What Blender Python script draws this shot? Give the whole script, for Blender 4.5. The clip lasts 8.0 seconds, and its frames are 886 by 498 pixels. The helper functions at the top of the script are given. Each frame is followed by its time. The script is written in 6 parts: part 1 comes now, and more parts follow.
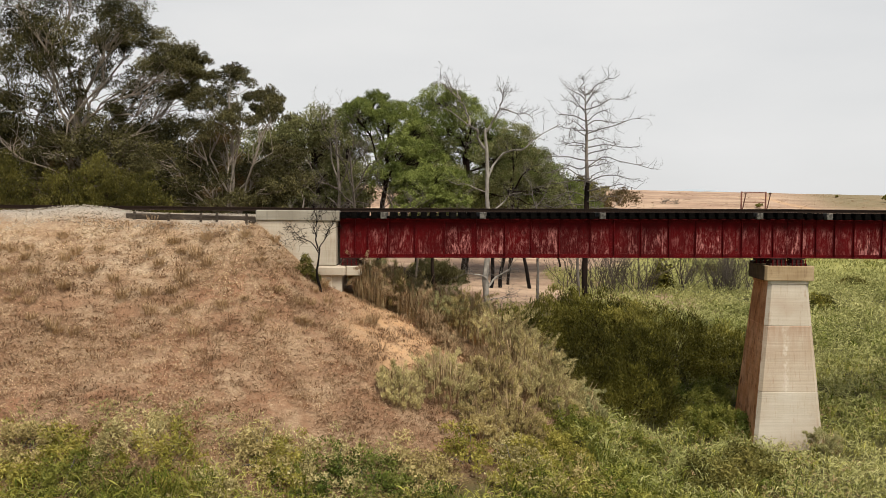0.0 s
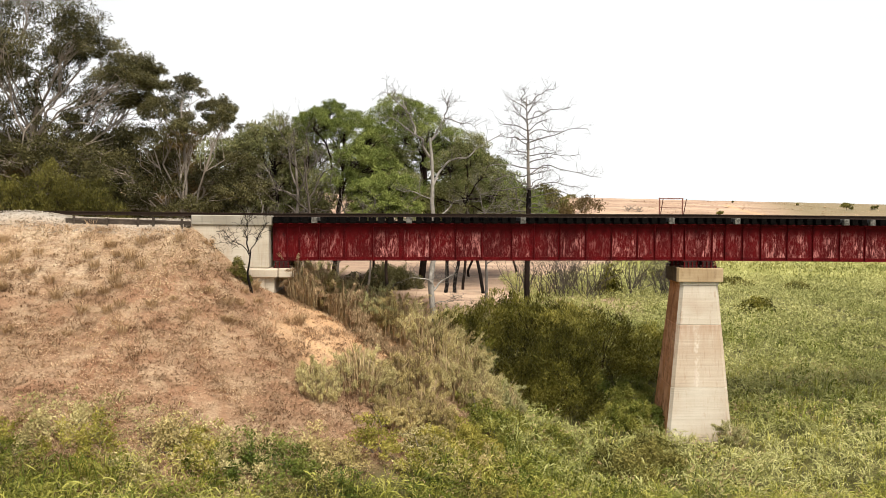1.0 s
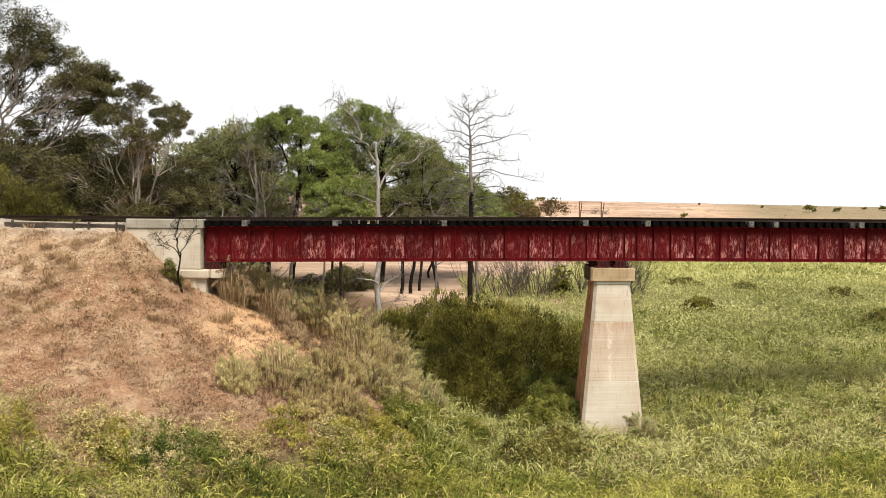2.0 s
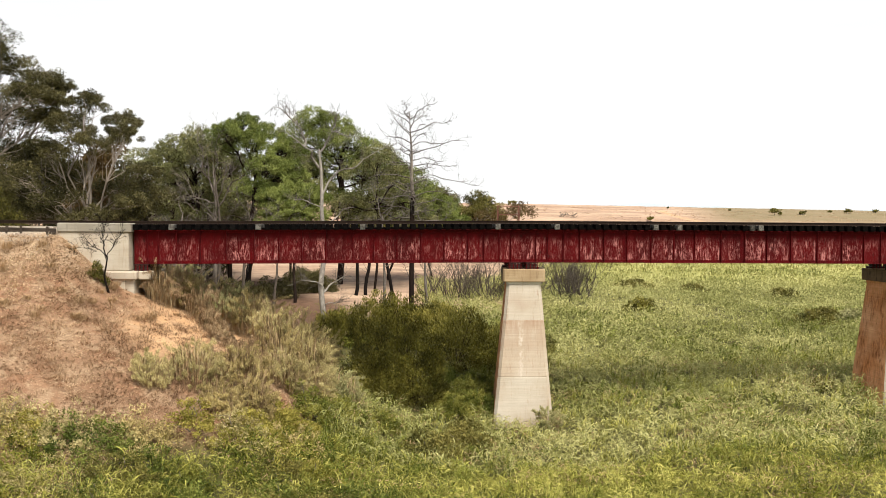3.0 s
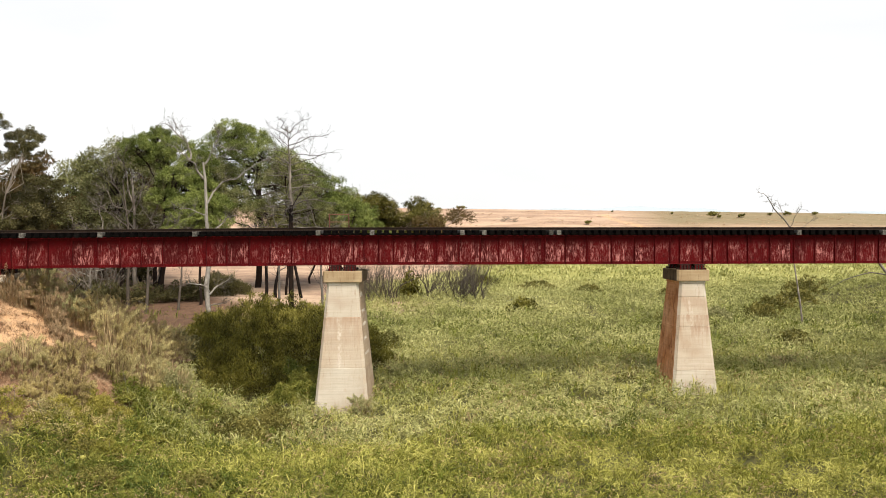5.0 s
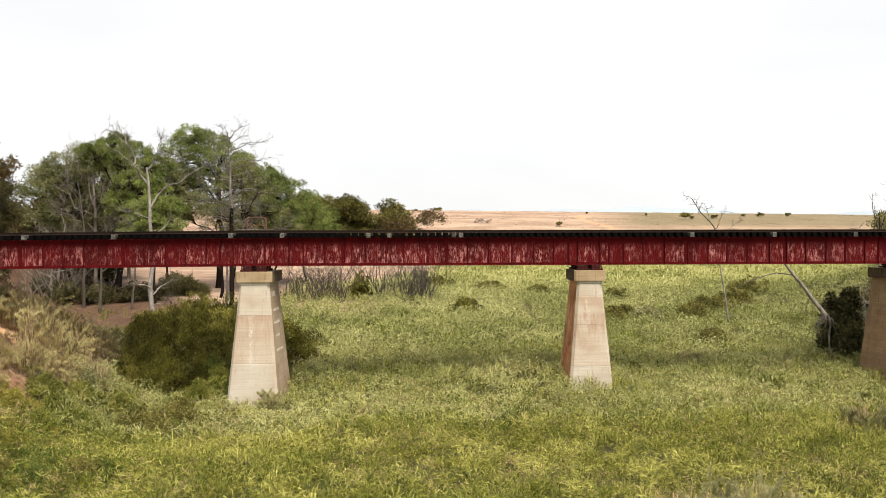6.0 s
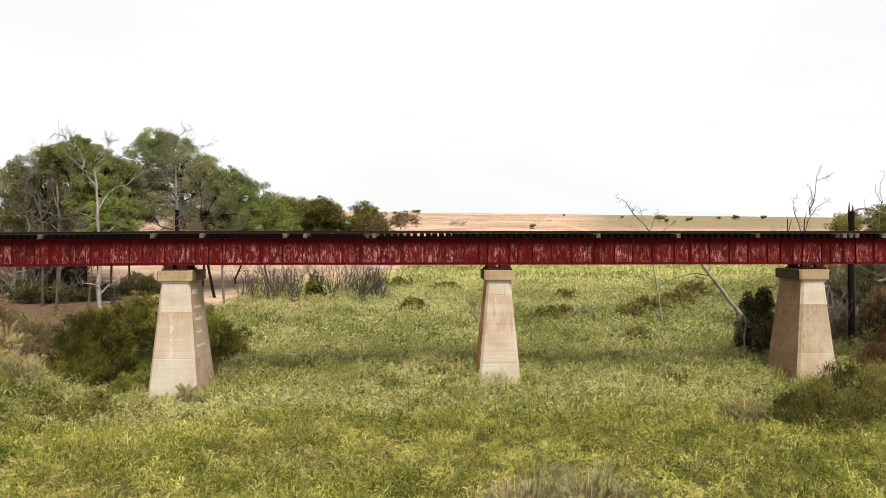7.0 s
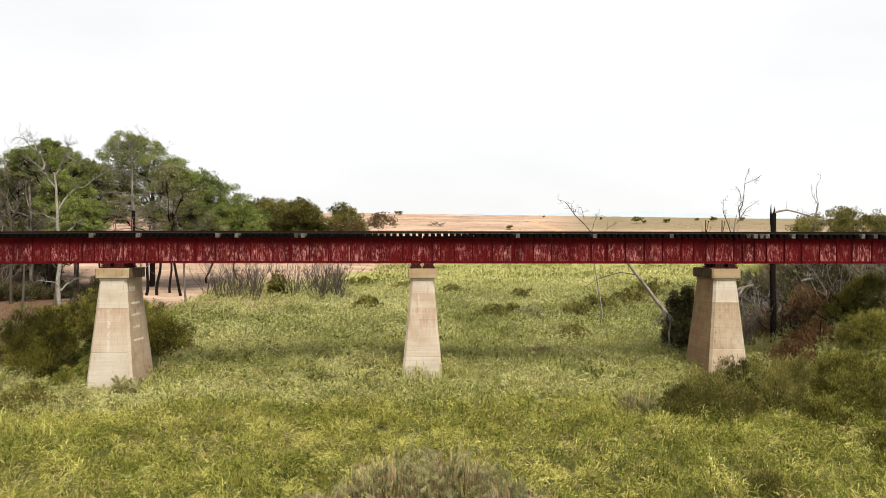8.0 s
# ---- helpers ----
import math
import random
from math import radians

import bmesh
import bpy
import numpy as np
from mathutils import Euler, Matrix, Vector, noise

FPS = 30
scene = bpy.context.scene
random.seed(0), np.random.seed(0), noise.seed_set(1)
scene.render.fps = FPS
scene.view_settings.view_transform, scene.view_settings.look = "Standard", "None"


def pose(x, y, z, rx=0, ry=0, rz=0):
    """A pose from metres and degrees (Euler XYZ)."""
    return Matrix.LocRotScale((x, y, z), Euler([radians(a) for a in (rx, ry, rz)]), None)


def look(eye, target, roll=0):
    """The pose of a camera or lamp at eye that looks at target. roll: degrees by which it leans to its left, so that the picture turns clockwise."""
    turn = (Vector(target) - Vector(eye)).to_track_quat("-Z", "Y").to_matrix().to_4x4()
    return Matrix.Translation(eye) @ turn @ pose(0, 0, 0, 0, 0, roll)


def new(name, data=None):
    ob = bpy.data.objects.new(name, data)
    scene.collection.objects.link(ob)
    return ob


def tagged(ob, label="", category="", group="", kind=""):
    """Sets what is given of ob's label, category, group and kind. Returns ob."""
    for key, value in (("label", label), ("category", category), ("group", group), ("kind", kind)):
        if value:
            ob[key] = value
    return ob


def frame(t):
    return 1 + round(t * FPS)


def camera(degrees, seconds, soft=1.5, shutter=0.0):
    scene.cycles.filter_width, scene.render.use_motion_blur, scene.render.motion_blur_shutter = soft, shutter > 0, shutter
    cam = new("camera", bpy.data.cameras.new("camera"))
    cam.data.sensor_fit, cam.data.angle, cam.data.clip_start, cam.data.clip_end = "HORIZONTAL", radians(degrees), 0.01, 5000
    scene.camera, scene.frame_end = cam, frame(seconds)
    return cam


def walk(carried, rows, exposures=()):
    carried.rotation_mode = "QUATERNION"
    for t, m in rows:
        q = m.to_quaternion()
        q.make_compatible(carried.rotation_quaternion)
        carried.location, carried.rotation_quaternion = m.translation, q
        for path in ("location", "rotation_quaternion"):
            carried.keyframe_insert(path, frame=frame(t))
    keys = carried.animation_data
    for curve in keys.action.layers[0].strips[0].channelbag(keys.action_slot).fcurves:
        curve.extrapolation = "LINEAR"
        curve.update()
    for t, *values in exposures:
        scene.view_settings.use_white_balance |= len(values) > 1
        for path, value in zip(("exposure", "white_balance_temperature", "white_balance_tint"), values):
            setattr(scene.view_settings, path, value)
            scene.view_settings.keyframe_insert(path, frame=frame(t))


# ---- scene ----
cam = camera(54, 8.0, soft=0.5)
PATH = [
    (0, (-16.902, -39.281, 10.626), (-16.851, -37.284, 10.535), 0.6),
    (0.5, (-15.679, -40.272, 10.46), (-15.606, -38.275, 10.383), 0.6),
    (1, (-14.345, -41.39, 10.487), (-14.255, -39.393, 10.416), 0.6),
    (1.5, (-12.884, -42.531, 10.51), (-12.779, -40.535, 10.442), 0.5),
    (3, (-7.424, -46.176, 10.579), (-7.292, -44.181, 10.522), 0.4),
    (3.5, (-5.184, -47.539, 10.57), (-5.05, -45.544, 10.517), 0.2),
    (4, (-2.673, -48.888, 10.631), (-2.541, -46.893, 10.581), 0.2),
    (4.5, (-0.038, -50.317, 10.666), (0.091, -48.322, 10.618), 0.1),
    (6, (9.126, -55.016, 10.871), (9.227, -53.019, 10.825), -0.1),
    (6.5, (12.31, -56.065, 10.809), (12.4, -54.068, 10.766), -0.0),
    (7, (15.299, -57.458, 10.759), (15.379, -55.46, 10.719), 0.0),
    (7.5, (18.248, -58.91, 10.736), (18.316, -56.911, 10.697), 0.0),
    (8, (21.022, -60.308, 10.682), (21.08, -58.309, 10.645), 0.1),
]
EXPOSURE = [(0, -0.08), (0.2, 0.02), (0.45, 0.28), (0.7, 0.40), (3.5, 0.40), (6.5, 0.33), (8.0, 0.32)]
walk(cam, [(t, look(eye, target, roll)) for t, eye, target, roll in PATH], EXPOSURE)

# ---- light ----
SUN_EL, SUN_AZ = radians(60), radians(157)      # azimuth clockwise from +y
world = bpy.data.worlds.new("world")
scene.world = world
world.use_nodes = True
wn, wl = world.node_tree.nodes, world.node_tree.links
sky = wn.new("ShaderNodeTexSky")
sky.sky_type, sky.sun_disc = "NISHITA", False
sky.sun_elevation, sky.sun_rotation = SUN_EL, SUN_AZ
sky.air_density, sky.dust_density = 1.0, 2.0
wco = wn.new("ShaderNodeTexCoord")
wmap = wn.new("ShaderNodeMapping")
wmap.inputs["Scale"].default_value = (1.0, 1.0, 3.5)
wl.new(wco.outputs["Generated"], wmap.inputs["Vector"])
wno = wn.new("ShaderNodeTexNoise")
wno.inputs["Scale"].default_value, wno.inputs["Detail"].default_value = 2.2, 5
wl.new(wmap.outputs["Vector"], wno.inputs["Vector"])
wra = wn.new("ShaderNodeMapRange")
wra.inputs["From Min"].default_value, wra.inputs["From Max"].default_value = 0.35, 0.65
wra.inputs["To Min"].default_value, wra.inputs["To Max"].default_value = 0.86, 0.99
wl.new(wno.outputs["Fac"], wra.inputs["Value"])
wmx = wn.new("ShaderNodeMix")
wmx.data_type = "RGBA"
wsp = wn.new("ShaderNodeSeparateXYZ")                 # thin cloud, thickest towards the horizon; cut overhead, out of view, to lower fill
wl.new(wco.outputs["Generated"], wsp.inputs["Vector"])
wup = wn.new("ShaderNodeMapRange")
wup.inputs["From Min"].default_value, wup.inputs["From Max"].default_value = 0.27, 0.58
wup.inputs["To Min"].default_value, wup.inputs["To Max"].default_value = 1.0, 0.18
wl.new(wsp.outputs["Z"], wup.inputs["Value"])
wmu = wn.new("ShaderNodeMath")
wmu.operation = "MULTIPLY"
wl.new(wra.outputs["Result"], wmu.inputs[0])
wl.new(wup.outputs["Result"], wmu.inputs[1])
wl.new(wmu.outputs[0], wmx.inputs["Factor"])
wl.new(sky.outputs["Color"], wmx.inputs["A"])
wmx.inputs["B"].default_value = (11.6, 11.6, 11.55, 1)
wbg = wn["Background"]
wl.new(wmx.outputs["Result"], wbg.inputs["Color"])
wbg.inputs["Strength"].default_value = 0.073

sun = new("sun", bpy.data.lights.new("sun", "SUN"))
sun.data.energy, sun.data.angle, sun.data.color = 5.0, radians(30), (1.0, 0.94, 0.83)
to_sun = Vector((math.sin(SUN_AZ) * math.cos(SUN_EL), math.cos(SUN_AZ) * math.cos(SUN_EL), math.sin(SUN_EL)))
sun.matrix_world = look(to_sun * 100, (0, 0, 0))


# ---- materials ----
def material(name, rough=0.85, metal=0.0):
    m = bpy.data.materials.new(name)
    m.use_nodes = True
    b = m.node_tree.nodes["Principled BSDF"]
    b.inputs["Roughness"].default_value, b.inputs["Metallic"].default_value = rough, metal
    b.inputs["Specular IOR Level"].default_value = 0.25
    return m, m.node_tree.nodes, m.node_tree.links, b


def noise_fac(n, l, scale, detail=4, stretch=(1, 1, 1), lo=0.35, hi=0.65, rough=0.55, source="pos", shift=None):
    """A noise in world metres, spread between lo and hi to 0..1."""
    if source == "pos":
        co = n.new("ShaderNodeNewGeometry").outputs["Position"]
    else:
        co = n.new("ShaderNodeTexCoord").outputs["Object"]
    mp = n.new("ShaderNodeMapping")
    mp.inputs["Scale"].default_value = stretch
    l.new(co, mp.inputs["Vector"])
    if shift is not None:
        l.new(shift, mp.inputs["Location"])
    t = n.new("ShaderNodeTexNoise")
    t.inputs["Scale"].default_value, t.inputs["Detail"].default_value, t.inputs["Roughness"].default_value = scale, detail, rough
    l.new(mp.outputs["Vector"], t.inputs["Vector"])
    r = n.new("ShaderNodeMapRange")
    r.inputs["From Min"].default_value, r.inputs["From Max"].default_value = lo, hi
    l.new(t.outputs["Fac"], r.inputs["Value"])
    return r.outputs["Result"]


def mix(n, l, fac, a, b):
    m = n.new("ShaderNodeMix")
    m.data_type = "RGBA"
    for sock, v in (("Factor", fac), ("A", a), ("B", b)):
        if isinstance(v, bpy.types.NodeSocket):
            l.new(v, m.inputs[sock])
        else:
            m.inputs[sock].default_value = v if sock == "Factor" else (*v, 1)
    return m.outputs["Result"]


def calc(n, l, op, a, b=0.5):
    m = n.new("ShaderNodeMath")
    m.operation, m.use_clamp = op, op in ("MULTIPLY", "ADD", "SUBTRACT")
    for i, v in enumerate((a, b)):
        if isinstance(v, bpy.types.NodeSocket):
            l.new(v, m.inputs[i])
        else:
            m.inputs[i].default_value = v
    return m.outputs[0]


def bump(n, l, b, height, strength=0.4, dist=0.02):
    k = n.new("ShaderNodeBump")
    k.inputs["Strength"].default_value, k.inputs["Distance"].default_value = strength, dist
    l.new(height, k.inputs["Height"])
    l.new(k.outputs["Normal"], b.inputs["Normal"])


def rough_surface(name, c1, c2, c3, s1=0.6, s2=9.0, rough=0.9, stretch=(1, 1, 1), bstr=0.5, bdist=0.02, source="pos", metal=0.0):
    m, n, l, b = material(name, rough, metal)
    b.inputs["Specular IOR Level"].default_value = 0.1
    f1 = noise_fac(n, l, s1, 4, stretch, source=source)
    f2 = noise_fac(n, l, s2, 5, stretch, 0.3, 0.7, 0.65, source=source)
    c = mix(n, l, calc(n, l, "MULTIPLY", f2, 0.75), mix(n, l, f1, c1, c2), c3)
    l.new(c, b.inputs["Base Color"])
    bump(n, l, b, f2, bstr, bdist)
    return m


def leaf_material(name, c1, c2, c3, thin=0.3, rough=0.6, patch=0.25):
    """Leaves or blades: colour by piece and by patch, with light coming through."""
    m, n, l, b = material(name, rough)
    b.inputs["Specular IOR Level"].default_value = 0.08
    g = n.new("ShaderNodeNewGeometry")
    f1 = g.outputs["Random Per Island"]
    f2 = noise_fac(n, l, patch, 3, lo=0.38, hi=0.62)
    c = mix(n, l, f2, mix(n, l, f1, c1, c2), mix(n, l, f1, c2, c3))
    l.new(c, b.inputs["Base Color"])
    t = n.new("ShaderNodeBsdfTranslucent")
    l.new(c, t.inputs["Color"])
    s = n.new("ShaderNodeMixShader")
    s.inputs["Fac"].default_value = thin
    l.new(b.outputs[0], s.inputs[1])
    l.new(t.outputs[0], s.inputs[2])
    l.new(s.outputs[0], n["Material Output"].inputs["Surface"])
    return m


def red_paint_material():
    """Dark red paint, bleached to chalky pink in upright scrapes; darker panel tops put the sleepers' shade into the
    colour.
    """
    m, n, l, b = material("red_girder_paint", 0.75)
    b.inputs["Specular IOR Level"].default_value = 0.08
    oi = n.new("ShaderNodeObjectInfo")
    rnd = oi.outputs["Random"]
    streak = noise_fac(n, l, 1.5, 6, (2.6, 2.6, 0.9), 0.49, 0.60, 0.7)
    scrape = noise_fac(n, l, 4.6, 7, (2.4, 2.4, 0.55), 0.45, 0.57, 0.78)
    fleck = noise_fac(n, l, 15.0, 5, (1.3, 1.3, 0.8), 0.42, 0.60, 0.75)
    cloud = noise_fac(n, l, 0.55, 3, (1, 1, 0.6), 0.42, 0.62)
    sep = n.new("ShaderNodeSeparateXYZ")
    l.new(n.new("ShaderNodeTexCoord").outputs["Object"], sep.inputs["Vector"])
    worn = n.new("ShaderNodeMapRange")            # scrapes stop near the top: shade under the sleepers' overhang put into the colour
    worn.inputs["From Min"].default_value, worn.inputs["From Max"].default_value = 1.62, 1.28
    wm = n.new("ShaderNodeMath")
    wm.operation = "ADD"
    l.new(sep.outputs["Z"], wm.inputs[0])
    l.new(calc(n, l, "MULTIPLY", scrape, 0.25), wm.inputs[1])
    l.new(wm.outputs[0], worn.inputs["Value"])
    amount = calc(n, l, "ADD", calc(n, l, "MULTIPLY", rnd, 0.85), 0.08)
    fade = calc(n, l, "MULTIPLY", calc(n, l, "MULTIPLY", streak, scrape), calc(n, l, "ADD", amount, 0.12))
    fade = calc(n, l, "ADD", fade, calc(n, l, "MULTIPLY", calc(n, l, "MULTIPLY", fleck, scrape), calc(n, l, "MULTIPLY", amount, 0.35)))
    fade = calc(n, l, "MULTIPLY", fade, worn.outputs["Result"])
    base = mix(n, l, cloud, (0.092, 0.0020, 0.0034), (0.052, 0.0014, 0.0022))
    base = mix(n, l, calc(n, l, "MULTIPLY", fleck, 0.35), base, (0.045, 0.004, 0.004))
    c = mix(n, l, fade, base, (0.47, 0.19, 0.175))
    rust = noise_fac(n, l, 2.3, 6, (2, 2, 0.8), 0.58, 0.67, 0.7)
    c = mix(n, l, calc(n, l, "MULTIPLY", rust, 0.75), c, (0.030, 0.009, 0.008))
    l.new(c, b.inputs["Base Color"])
    bump(n, l, b, fleck, 0.25, 0.006)
    return m


def plain_red_material():
    m, n, l, b = material("red_steel_trim", 0.75)
    b.inputs["Specular IOR Level"].default_value = 0.08
    f = noise_fac(n, l, 2.0, 5, (1, 1, 1), 0.4, 0.66)
    g = noise_fac(n, l, 14.0, 4, (1, 1, 1), 0.5, 0.68)
    c = mix(n, l, f, (0.088, 0.0022, 0.0036), (0.052, 0.0018, 0.0028))
    c = mix(n, l, calc(n, l, "MULTIPLY", g, 0.2), c, (0.22, 0.05, 0.05))
    l.new(c, b.inputs["Base Color"])
    bump(n, l, b, g, 0.2, 0.004)
    return m


def concrete_material(name, light, mid, stain, stain_lo=0.52, stain_hi=0.68, amount=0.8, drip=0.0, joint=0.0):
    """Board-marked concrete with rain stains; drip: a lime run down the middle of a shaft; joint: rust below a pour line at that height."""
    m, n, l, b = material(name, 0.88)
    cloud = noise_fac(n, l, 0.7, 5, (1, 1, 0.8), 0.36, 0.64)
    blot = noise_fac(n, l, 2.6, 6, (1, 1, 0.7), 0.48, 0.66, 0.65)
    grain = noise_fac(n, l, 26, 4, (1, 1, 1), 0.3, 0.7)
    boards = noise_fac(n, l, 3.4, 3, (0.06, 0.06, 2.6), 0.40, 0.62)
    lines = noise_fac(n, l, 5.0, 4, (0.10, 0.10, 3.4), 0.56, 0.68, 0.6)
    run = noise_fac(n, l, 2.2, 6, (2.8, 2.8, 0.13), stain_lo, stain_hi, 0.6)
    thin = noise_fac(n, l, 7.0, 5, (2.2, 2.2, 0.10), stain_lo + 0.03, stain_hi + 0.02, 0.6)
    crack = noise_fac(n, l, 1.1, 7, (3.0, 3.0, 0.3), 0.655, 0.70, 0.72)
    rnd = n.new("ShaderNodeObjectInfo").outputs["Random"]
    c = mix(n, l, cloud, light, mid)
    c = mix(n, l, calc(n, l, "MULTIPLY", rnd, 0.30), c, tuple(0.6 * v + 0.4 * w for v, w in zip(mid, stain)))
    c = mix(n, l, calc(n, l, "MULTIPLY", boards, 0.30), c, tuple(v * 0.78 for v in mid))
    c = mix(n, l, calc(n, l, "MULTIPLY", lines, 0.28), c, tuple(v * 0.55 for v in mid))
    wash = noise_fac(n, l, 0.55, 4, (0.5, 0.5, 1.0), 0.50, 0.66, 0.5)
    c = mix(n, l, calc(n, l, "MULTIPLY", wash, amount * 0.6), c, tuple(0.55 * v + 0.45 * w for v, w in zip(stain, mid)))
    c = mix(n, l, calc(n, l, "MULTIPLY", calc(n, l, "MULTIPLY", run, blot), amount), c, stain)
    c = mix(n, l, calc(n, l, "MULTIPLY", calc(n, l, "MULTIPLY", thin, cloud), amount * 0.5), c, tuple(v * 0.75 for v in stain))
    sep = n.new("ShaderNodeSeparateXYZ")
    l.new(n.new("ShaderNodeTexCoord").outputs["Object"], sep.inputs["Vector"])
    if joint:
        r = n.new("ShaderNodeMapRange")
        r.inputs["From Min"].default_value, r.inputs["From Max"].default_value = joint - 1.5, joint
        l.new(sep.outputs["Z"], r.inputs["Value"])
        q = n.new("ShaderNodeMath")
        q.operation = "LESS_THAN"
        l.new(sep.outputs["Z"], q.inputs[0])
        q.inputs[1].default_value = joint
        fan = noise_fac(n, l, 3.0, 5, (1.6, 1.6, 0.16), 0.34, 0.62, 0.6)
        c = mix(n, l, calc(n, l, "MULTIPLY", calc(n, l, "MULTIPLY", r.outputs["Result"], fan), calc(n, l, "MULTIPLY", q.outputs[0], 0.75)), c, tuple(0.75 * v + 0.25 * w for v, w in zip(stain, mid)))
    if drip:
        off = noise_fac(n, l, 1.3, 4, (0.2, 0.2, 1.0), 0.0, 1.0)
        d = n.new("ShaderNodeMath")
        d.operation = "ADD"
        l.new(sep.outputs["X"], d.inputs[0])
        l.new(calc(n, l, "MULTIPLY", off, 0.3), d.inputs[1])
        e = n.new("ShaderNodeMath")
        e.operation = "ABSOLUTE"
        l.new(d.outputs[0], e.inputs[0])
        r = n.new("ShaderNodeMapRange")
        r.inputs["From Min"].default_value, r.inputs["From Max"].default_value = 0.17, 0.03
        l.new(e.outputs[0], r.inputs["Value"])
        c = mix(n, l, calc(n, l, "MULTIPLY", calc(n, l, "MULTIPLY", r.outputs["Result"], blot), drip), c, (0.70, 0.64, 0.55))
    c = mix(n, l, calc(n, l, "MULTIPLY", crack, 0.6), c, (0.06, 0.045, 0.035))
    c = mix(n, l, calc(n, l, "MULTIPLY", grain, 0.18), c, tuple(v * 0.6 for v in mid))
    l.new(c, b.inputs["Base Color"])
    bump(n, l, b, calc(n, l, "ADD", calc(n, l, "MULTIPLY", boards, 0.5), calc(n, l, "MULTIPLY", grain, 0.3)), 0.45, 0.012)
    return m


def timber_material():
    m, n, l, b = material("creosoted_timber", 0.95)
    b.inputs["Specular IOR Level"].default_value = 0.03
    oi = n.new("ShaderNodeObjectInfo")
    g = noise_fac(n, l, 6, 5, (1, 1, 3), 0.35, 0.66)
    worn = n.new("ShaderNodeMapRange")
    worn.inputs["From Min"].default_value, worn.inputs["From Max"].default_value = 0.85, 0.95
    l.new(oi.outputs["Random"], worn.inputs["Value"])
    c = mix(n, l, g, (0.002, 0.0017, 0.0017), (0.006, 0.005, 0.0045))
    flake = noise_fac(n, l, 9, 4, (1, 1, 1), 0.46, 0.56)
    c = mix(n, l, calc(n, l, "MULTIPLY", worn.outputs["Result"], calc(n, l, "ADD", calc(n, l, "MULTIPLY", flake, 0.35), 0.3)), c, (0.25, 0.235, 0.21))
    l.new(c, b.inputs["Base Color"])
    bump(n, l, b, g, 0.5, 0.01)
    return m


def ground_material():
    """Soil by the masks of the sheet: dry bank, ballast, stubble paddock, green flat."""
    m, n, l, b = material("ground_soil", 0.95)
    at = n.new("ShaderNodeAttribute")
    at.attribute_name = "cover"
    sep = n.new("ShaderNodeSeparateColor")
    l.new(at.outputs["Color"], sep.inputs["Color"])
    big = noise_fac(n, l, 0.22, 5, lo=0.36, hi=0.64)
    mid = noise_fac(n, l, 1.4, 6, lo=0.36, hi=0.64, rough=0.65)
    fine = noise_fac(n, l, 12, 5, lo=0.32, hi=0.68, rough=0.7)
    tiny = noise_fac(n, l, 45, 3, lo=0.3, hi=0.7)
    flat = mix(n, l, mid, (0.050, 0.048, 0.015), (0.11, 0.098, 0.032))
    bank = mix(n, l, big, (0.32, 0.158, 0.088), (0.30, 0.190, 0.112))
    patch = noise_fac(n, l, 0.8, 6, lo=0.44, hi=0.60, rough=0.7)
    bank = mix(n, l, patch, bank, (0.45, 0.325, 0.205))
    pale = mix(n, l, patch, (0.48, 0.335, 0.205), (0.58, 0.455, 0.31))
    bank = mix(n, l, at.outputs["Alpha"], bank, pale)
    streaks = noise_fac(n, l, 3.5, 6, (0.7, 1.4, 1.4), 0.46, 0.66, 0.7)
    bank = mix(n, l, calc(n, l, "MULTIPLY", streaks, 0.75), bank, (0.20, 0.125, 0.075))
    bank = mix(n, l, calc(n, l, "MULTIPLY", fine, 0.75), bank, (0.160, 0.085, 0.048))
    stone = mix(n, l, fine, (0.36, 0.31, 0.25), (0.20, 0.16, 0.125))
    stone = mix(n, l, tiny, stone, (0.46, 0.42, 0.36))
    straw = mix(n, l, big, (0.42, 0.275, 0.190), (0.33, 0.215, 0.150))
    straw = mix(n, l, calc(n, l, "MULTIPLY", mid, 0.6), straw, (0.22, 0.155, 0.105))
    rows = noise_fac(n, l, 0.5, 5, (0.12, 1.0, 1.0), 0.46, 0.62, 0.6)
    straw = mix(n, l, calc(n, l, "MULTIPLY", rows, 0.6), straw, (0.56, 0.41, 0.285))
    dots = noise_fac(n, l, 0.9, 5, (0.5, 1.0, 1.0), 0.60, 0.68, 0.7)
    straw = mix(n, l, calc(n, l, "MULTIPLY", dots, 0.6), straw, (0.17, 0.115, 0.07))
    sandy = mix(n, l, mid, (0.66, 0.43, 0.235), (0.56, 0.345, 0.18))
    sandy = mix(n, l, calc(n, l, "MULTIPLY", fine, 0.5), sandy, (0.34, 0.20, 0.105))
    wear = n.new("ShaderNodeAttribute")
    wear.attribute_name = "wear"
    wsep = n.new("ShaderNodeSeparateColor")
    l.new(wear.outputs["Color"], wsep.inputs["Color"])
    meadow = mix(n, l, big, (0.30, 0.285, 0.085), (0.24, 0.235, 0.07))
    olive = mix(n, l, big, (0.27, 0.200, 0.120), (0.225, 0.175, 0.098))
    olive = mix(n, l, calc(n, l, "MULTIPLY", fine, 0.5), olive, (0.13, 0.115, 0.055))
    c = mix(n, l, wsep.outputs["Blue"], flat, meadow)
    c = mix(n, l, sep.outputs["Blue"], c, straw)
    c = mix(n, l, wsep.outputs["Green"], c, olive)
    c = mix(n, l, sep.outputs["Red"], c, bank)
    # leaf litter and brown earth, darkened to carry the trees' shade
    litter_shade = mix(n, l, mid, (0.085, 0.046, 0.028), (0.16, 0.092, 0.056))
    c = mix(n, l, wear.outputs["Alpha"], c, litter_shade)
